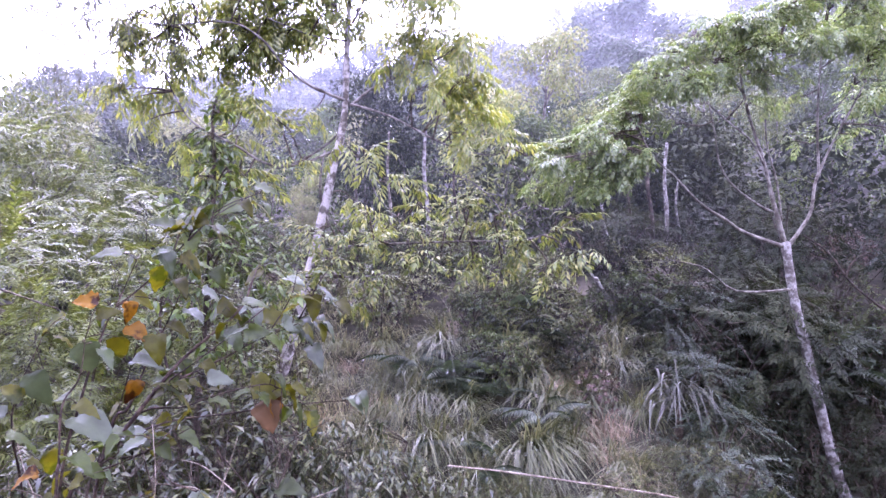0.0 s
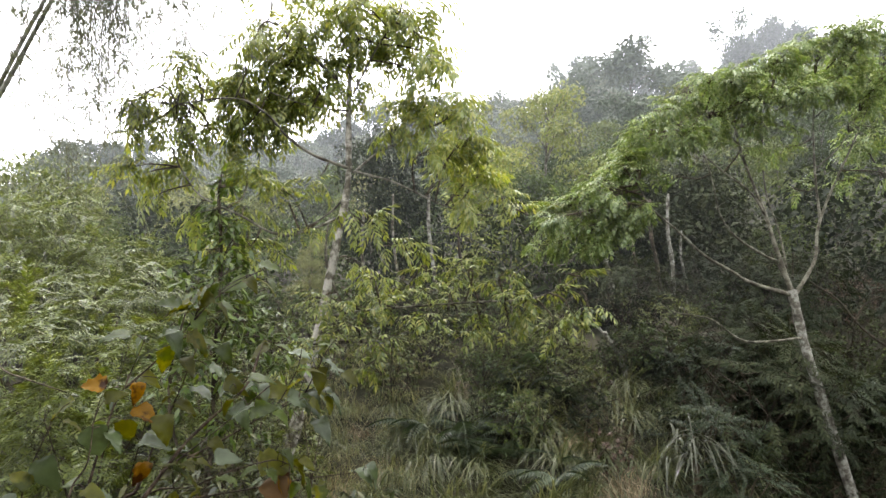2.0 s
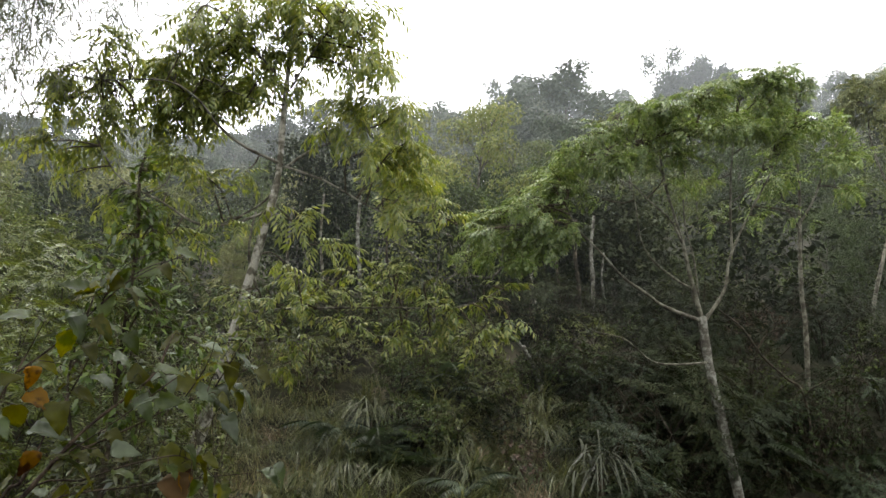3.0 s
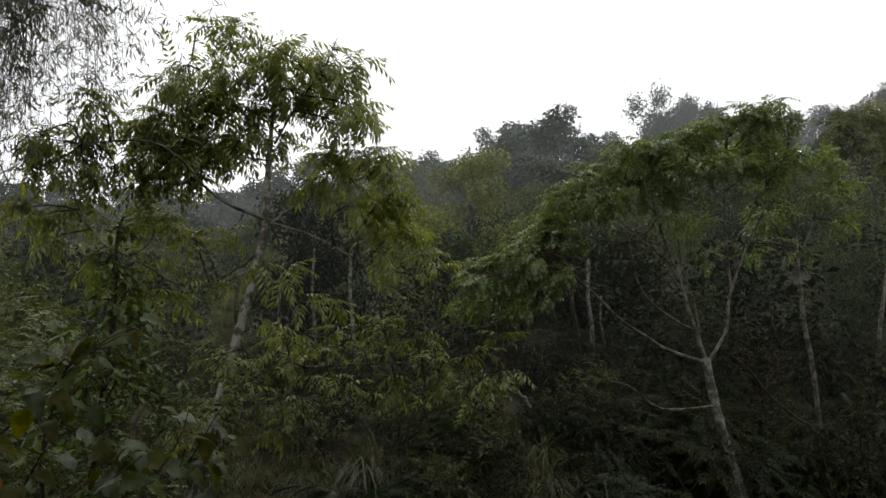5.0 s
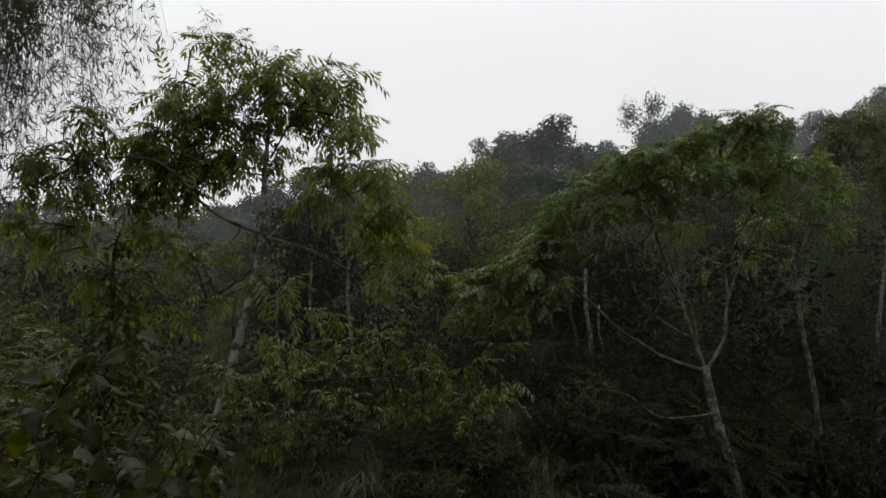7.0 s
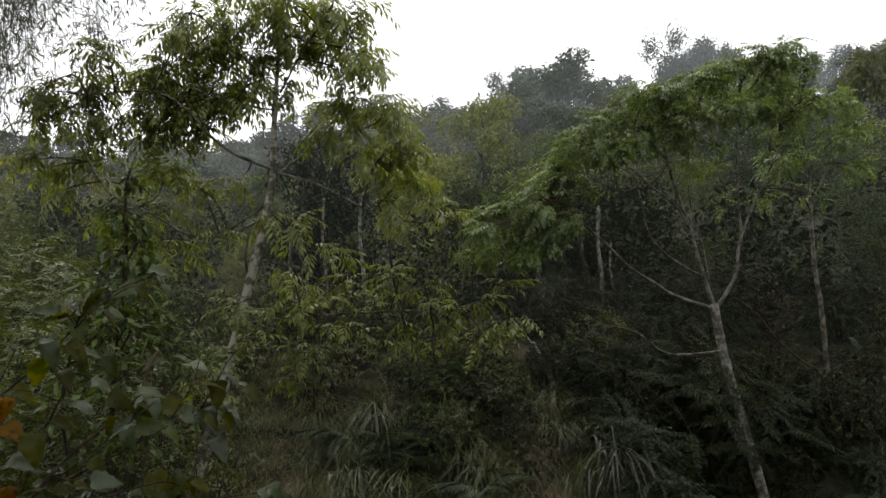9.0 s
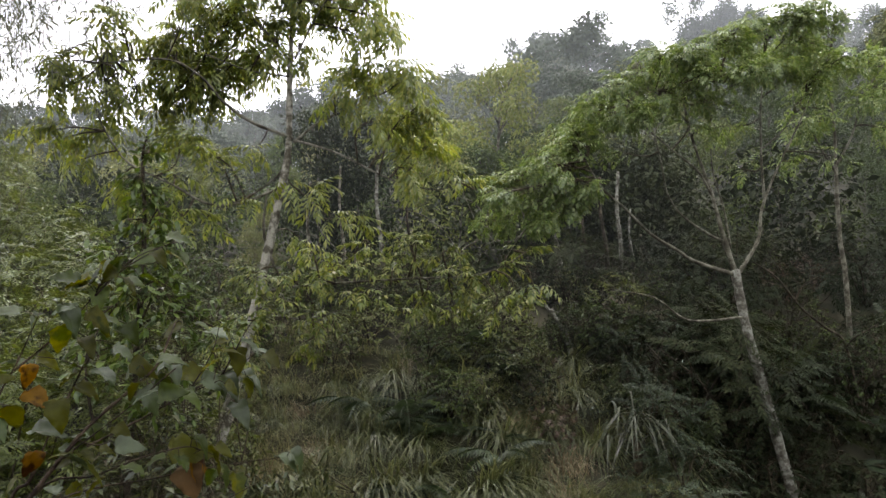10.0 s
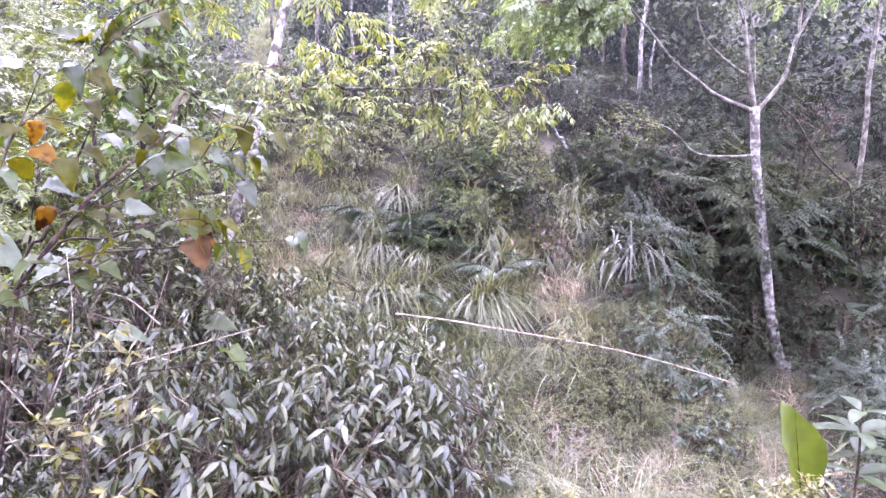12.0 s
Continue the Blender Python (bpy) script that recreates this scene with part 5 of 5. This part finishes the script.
scatter([tussock(O, 0.55, 70, L_GRASS, "short tangled grass on the gully floor", 0.014, "short grass on the gully floor", name="short_grass") for _ in range(3)],
        spots_in(2.4, 6.4, 5.0, 7.6, 0.34, lambda x, y: math.hypot(x - 4.62, y - 7.25) < 0.1) + spots_in(3.5, 5.2, 6.5, 7.5, 0.26, lambda x, y: math.hypot(x - 4.62, y - 7.25) < 0.1) + spots_in(0.2, 2.2, 8.6, 10.2, 0.4) + spots_in(0.6, 2.9, 3.0, 4.4, 0.36) + spots_in(1.0, 2.6, 5.3, 6.5, 0.3), 0.55, 0.9)
scatter([leafy_shrub("low_weed", O, 0.4, 0.6, NARROW, L_FERN, 0.08, 220, "low dull green weed on the gully floor", 5, 0.3, None, "low weeds on the gully floor") for _ in range(3)], spots_in(2.6, 6.6, 5.2, 7.7, 0.5, lambda x, y: abs(x - 0.62 * y - 0.1) < 0.35), 0.7, 1.1)

scatter([tussock(O, 0.6, 16, L_GRASS, "tuft of broad upright grass blades at the gully's edge", 0.045, "broad-bladed grass tufts", 0.05) for _ in range(2)], [(0.85, 3.75), (-0.12, 2.95), (1.0, 3.9), (1.9, 3.9), (2.6, 4.3), (3.9, 5.4), (4.3, 5.8)], 0.8, 1.2)


def plume(x, y, h):
    base = on_ground(x, y)
    root = thing("seed_plume", base, "dry pinkish seed plume on a thin stalk", "grass", "dry seed plumes")
    b = np.array(base)
    g, c = Geo(), Geo()
    l = tube(g, [b, b + (0.03, 0, h * 0.5), b + (0.05, 0, h)], 0.004, 0.002, 4, 4)
    part("stalk", g, M_DRY, root, base)
    n = 70
    i = R.integers(int(len(l) * 0.6), len(l), n)
    place(c, leaf_shape(0.1, 1, 0.1, 0.3, 0.3), l[i] + R.normal(0, 0.015, (n, 3)), rand_dirs(n, -0.5), (0, 0, 1), 0.05 * (0.6 + 0.8 * R.random(n)))
    part("plume", c, L_PLUME, root, base)


for x, y, h in ((1.34, 4.5, 0.65), (1.45, 4.6, 0.6), (1.25, 4.7, 0.62), (2.2, 4.7, 0.8), (0.1, 8.2, 0.5), (0.2, 8.25, 0.45)):
    plume(x, y, h)


def banana():
    base = on_ground(3.05, 4.25)
    root = thing("banana_plant", base, "young banana plant with one upright bright green leaf", "plant")
    b = np.array(base)
    g = Geo()
    tube(g, [b, b + (-0.03, 0, 0.3), b + (-0.08, 0, 0.55)], 0.035, 0.02, 8, 4)
    part("stem", g, L_BANANA, root, base)
    g = Geo()
    place(g, leaf_shape(0.46, 12, 0.26, 0.1, 0.5, 0.05, 3), [b + (-0.03, 0, 0.35)], [(-0.24, -0.05, 1.0)], (0.45, -1, 0.15), 0.9)
    leaf = part("leaf", g, L_BANANA, root, base)
    g = Geo()
    tube(g, [b + (-0.03, -0.006, 0.35), b + (-0.13, -0.035, 0.78), b + (-0.235, -0.09, 1.2)], 0.007, 0.002, 5, 4)
    rib = new("midrib", g.mesh("midrib", L_BIGYELLOW, base))
    rib.parent = leaf
    g = Geo()
    place(g, leaf_shape(0.3, 10, 0.15, 0.3, 0.45, 0.03, 5), [b + (0, 0, 0.25)], [(-0.5, -0.6, 0.5)], (0, 0, 1), 0.6)
    part("leaf", g, L_BIGOLIVE, root, base)


banana()


def rosette_plant(x, y, h, label, mat, size, n):
    base = on_ground(x, y)
    root = thing("broadleaf_plant", base, label, "plant", "broadleaf plants at the gully's edge")
    b = np.array(base)
    g = Geo()
    l = tube(g, [b, b + (0.02, 0, h * 0.5), b + (0, 0.02, h)], 0.014, 0.006, 6, 4)
    part("stem", g, M_TWIG, root, base)
    shapes = [leaf_shape(0.3, 6, 0.12, 0.3, 0.45, 0.03, s) for s in range(3)]
    for k in range(n):
        g = Geo()
        a = k * 2.4 + R.random() * 0.4
        place(g, shapes[k % 3], [l[int((len(l) - 1) * (0.55 + 0.45 * k / n))]], [(math.cos(a), math.sin(a), 0.3)], (0, 0, 1), size * (0.8 + 0.5 * R.random()))
        part("leaf", g, mat, root, base)


rosette_plant(3.4, 4.3, 1.25, "leafy plant with pale glossy leaves in a rosette", L_BIGPALE, 0.38, 13)
rosette_plant(3.8, 4.5, 1.0, "leafy plant with green glossy leaves", L_BIG, 0.28, 12)
scatter([leafy_shrub("young_bush", O, 0.85, 0.65, DROP, L_YOUNG, 0.1, 300, "low bush with yellowish young leaves", 6, 0.3, None, "yellowish low bushes") for _ in range(2)],
        [(2.6, 3.75), (2.85, 3.8), (2.75, 3.95), (2.95, 4.0), (3.3, 3.8), (3.65, 3.9), (1.0, 3.6), (2.3, 4.0)], 0.7, 1.0)
leafy_shrub("young_bush", on_ground(-1.1, 2.62), 1.62, 0.6, DROP, L_YOUNG, 0.085, 420, "tall thin bush with yellowish young leaves", 6, 0.3, None, "yellowish low bushes")

# ---------------------------------------------------------------- broad-leaved shrub close by
def broad_shrub():
    base = on_ground(-1.75, 2.75)
    root = thing("broad_leaved_shrub", base, "thin-stemmed shrub with broad green, yellow and orange leaves", "shrub")
    b = tuple(base)
    stems = [
        ([b, (-1.63, 2.7, 0.52), (-1.5, 2.78, 0.78), (-1.27, 2.87, 1.12), (-1.18, 2.95, 1.24), (-0.98, 3.03, 1.43), (-0.94, 3.12, 1.57), (-0.93, 3.2, 1.66)], 0.011, 0.003),
        ([(-1.32, 2.86, 1.07), (-1.1, 3.08, 1.18), (-0.9, 3.15, 1.29), (-0.69, 3.23, 1.4), (-0.6, 3.3, 1.46)], 0.006, 0.002),
        ([b, (-1.66, 2.72, 0.6), (-1.57, 2.7, 1.03), (-1.49, 2.73, 1.35), (-1.45, 2.77, 1.47), (-1.38, 2.8, 1.67)], 0.008, 0.002),
        ([(-1.45, 2.77, 1.46), (-1.32, 2.8, 1.58), (-1.19, 2.85, 1.74), (-1.15, 2.9, 1.84)], 0.005, 0.002),
        ([b, (-1.5, 2.4, 0.69), (-1.5, 2.42, 0.85), (-1.51, 2.45, 1.07), (-1.46, 2.48, 1.18), (-1.45, 2.5, 1.34)], 0.008, 0.002),
        ([b, (-1.66, 3.0, 0.63), (-1.43, 3.15, 0.85), (-1.08, 3.3, 0.89), (-0.76, 3.45, 0.91), (-0.48, 3.6, 0.91)], 0.007, 0.002),
        ([b, (-1.55, 3.0, 0.76), (-1.22, 3.07, 0.97), (-0.9, 3.13, 1.06), (-0.8, 3.2, 1.03)], 0.007, 0.002),
        ([b, (-1.56, 2.9, 0.75), (-1.45, 2.92, 0.99), (-1.38, 2.95, 1.2), (-1.29, 2.98, 1.41), (-1.2, 3.0, 1.65)], 0.009, 0.002),
        ([b, (-1.85, 2.8, 0.5), (-1.8, 2.6, 1.0), (-1.65, 2.55, 1.35)], 0.008, 0.002),
    ]
    lines = []
    for pts, r0, r1 in stems:
        g = Geo()
        lines.append(tube(g, pts, r0, r1, 6, 6, 0.1, 1.0, 0.25))
        part("stem", g, M_REDTWIG, root, base)
    for k in range(14):
        q = lines[k % 4 if k % 2 else 0][R.integers(8, 20)]
        d = np.array([0.55 + R.normal(0, 0.25), R.normal(0, 0.2), 0.45 + R.normal(0, 0.22)]) * (0.35 + 0.35 * R.random())
        g = Geo()
        lines.append(tube(g, [q, q + d * 0.5 + R.normal(0, 0.025, 3), q + d], 0.004, 0.0015, 5, 4, 0.1, 1.0, 0.3))
        part("twig", g, M_REDTWIG, root, base)
    line = np.concatenate(lines)
    mats = {"g": L_BIG, "p": L_BIGPALE, "o": L_BIGOLIVE, "y": L_BIGYELLOW, "r": L_BIGORANGE, "t": L_BIGTAN}
    shapes = [broad_leaf(0.74, 12, 0.16 + 0.1 * (s % 3), 0.16 + 0.16 * (s % 4), 0.08, s) for s in range(8)]
    names = {"g": "", "p": "leaf with a paler colour imitating sky sheen", "o": "olive leaf", "y": "yellow-green leaf", "r": "orange withered leaf", "t": "tan withered leaf"}

    def leaves(rows):
        for x, y, z, size, kind, tip, face in rows:
            c = np.array([x, y, z])
            a = radians(tip)
            d = np.array([math.cos(a), R.normal(-0.15, 0.35), math.sin(a)])
            d /= np.linalg.norm(d)
            foot = c - d * size / 2
            up = {"f": (0.1, -0.75, 0.65), "u": (0.1, -0.3, 1.0), "s": (0.7, -0.5, 0.6), "h": (0.05, -0.05, 1.0)}[face] + R.normal(0, 0.12 if face == "h" else 0.22, 3)
            g = Geo()
            place(g, shapes[R.integers(8)], [foot], [d], up, size * 0.92)
            near = line[np.argmin(np.linalg.norm(line - foot, axis=1))]
            leaf = part("leaf", g, mats[kind], root, base, names[kind])
            s = Geo()
            tube(s, [near, (near + foot) / 2 + (0, 0, 0.015), foot], 0.0022, 0.0014, 4, 2)
            st = new("stalk", s.mesh("stalk", M_REDTWIG, base))
            st.parent = leaf

    leaves([(-1.46, 2.55, 1.24, 0.17, "p", -80, "f"), (-1.49, 2.55, 1.49, 0.12, "r", 175, "f"), (-1.62, 2.55, 1.39, 0.13, "y", 215, "u"), (-1.66, 2.55, 1.12, 0.16, "p", -60, "f"), (-1.42, 2.55, 0.97, 0.22, "p", -20, "u")])
    leaves([(-1.36, 2.6, 1.27, 0.14, "y", -95, "f"), (-1.78, 2.55, 1.12, 0.12, "y", 150, "u"), (-1.38, 2.75, 1.43, 0.11, "r", -80, "s"), (-1.34, 2.75, 1.34, 0.13, "r", -35, "f"), (-1.36, 2.75, 1.07, 0.13, "r", -95, "s"), (-1.25, 2.75, 1.57, 0.14, "y", -85, "f")])
    leaves([(-1.11, 2.8, 1.66, 0.14, "y", -30, "u"), (-1.21, 2.75, 1.66, 0.16, "p", -55, "s"), (-1.26, 2.75, 1.27, 0.15, "o", -75, "f"), (-1.32, 2.8, 1.22, 0.15, "p", 10, "u"), (-1.25, 3.0, 1.35, 0.13, "o", -20, "f"), (-1.17, 3.0, 1.41, 0.14, "p", -30, "u")])
    leaves([(-1.27, 3.0, 1.46, 0.12, "g", 10, "u"), (-1.0, 3.0, 1.44, 0.14, "o", -20, "f"), (-0.97, 3.0, 1.3, 0.14, "p", -40, "s"), (-1.08, 3.0, 1.15, 0.14, "o", -30, "f"), (-1.21, 3.0, 1.14, 0.12, "g", -60, "f"), (-0.89, 3.0, 1.49, 0.13, "g", 15, "u")])
    leaves([(-1.08, 3.0, 1.52, 0.13, "p", -15, "u"), (-0.83, 3.2, 1.39, 0.16, "o", -15, "f"), (-0.64, 3.2, 1.44, 0.15, "o", -70, "f"), (-0.67, 3.2, 1.34, 0.16, "p", -35, "u"), (-0.62, 3.2, 1.21, 0.15, "p", -35, "u"), (-0.84, 3.2, 1.03, 0.24, "o", -10, "f")])
    leaves([(-0.86, 3.2, 0.87, 0.2, "t", -75, "f"), (-0.83, 3.22, 0.93, 0.16, "r", -65, "s"), (-0.64, 3.2, 0.85, 0.14, "y", -75, "s"), (-0.74, 3.2, 1.6, 0.13, "p", 10, "u"), (-0.57, 3.2, 1.51, 0.14, "p", -40, "u"), (-0.97, 3.2, 1.34, 0.14, "g", -25, "f")])
    leaves([(-0.4, 3.6, 0.87, 0.18, "p", -50, "u"), (-0.46, 3.55, 0.9, 0.16, "p", -15, "u"), (-1.15, 2.85, 1.75, 0.13, "g", -70, "f"), (-1.05, 2.95, 1.6, 0.12, "g", -50, "f"), (-1.75, 2.6, 0.75, 0.12, "r", 190, "u"), (-1.62, 2.6, 0.8, 0.13, "y", -80, "f")])
    leaves([(-0.66, 3.0, 0.19, 0.16, "p", -35, "u"), (-0.95, 3.0, 0.15, 0.17, "p", -20, "u"), (-1.12, 3.0, 0.53, 0.18, "p", 5, "u"), (-0.63, 3.0, 0.44, 0.16, "g", -15, "u"), (-0.71, 3.0, 0.6, 0.16, "g", 20, "u"), (-1.47, 3.0, 0.09, 0.15, "p", -70, "f")])

    more = []
    for k in range(150):
        q = line[R.integers(len(line))]
        if q[2] < 0.55:
            continue
        tip = R.choice([R.normal(-12, 22), R.normal(-168, 22)])
        more.append((q[0] + 0.09 * math.cos(radians(tip)) + R.normal(0, 0.03), q[1] + R.normal(0, 0.1), q[2] + 0.05 * math.sin(radians(tip)) + R.normal(0, 0.03), 0.09 + 0.06 * R.random(), "gogoogpgogp"[R.integers(11)], tip, "hhus"[R.integers(4)]))
    leaves(more)


R = np.random.default_rng(109)
broad_shrub()


def dead_twigs():
    base = on_ground(-2.6, 3.3)
    root = thing("dead_branch", base, "bare pale dead branch with thin side twigs", "branch")
    g = Geo()
    tube(g, [base, (-2.55, 3.25, 0.9), (-2.42, 3.2, 1.6), (-2.12, 3.0, 1.54), (-1.73, 2.8, 1.45)], 0.011, 0.003, 6, 6, 0.08)
    part("branch", g, M_TWIG, root, base)
    for k in range(64):
        g = Geo()
        a = np.array([-1.95 + 1.35 * R.random(), 2.5 + 0.8 * R.random(), -0.1 + 0.85 * R.random()])
        d = np.array([R.normal(0, 0.5), R.normal(0, 0.2), abs(R.normal(0.1, 0.35))])
        tube(g, [a - d * 0.35, a + R.normal(0, 0.03, 3), a + d * 0.35], 0.004, 0.0015, 5, 4, 0.1)
        part("twig", g, (M_TWIG, M_REDTWIG, M_DRY)[k % 3], root, base)


dead_twigs()
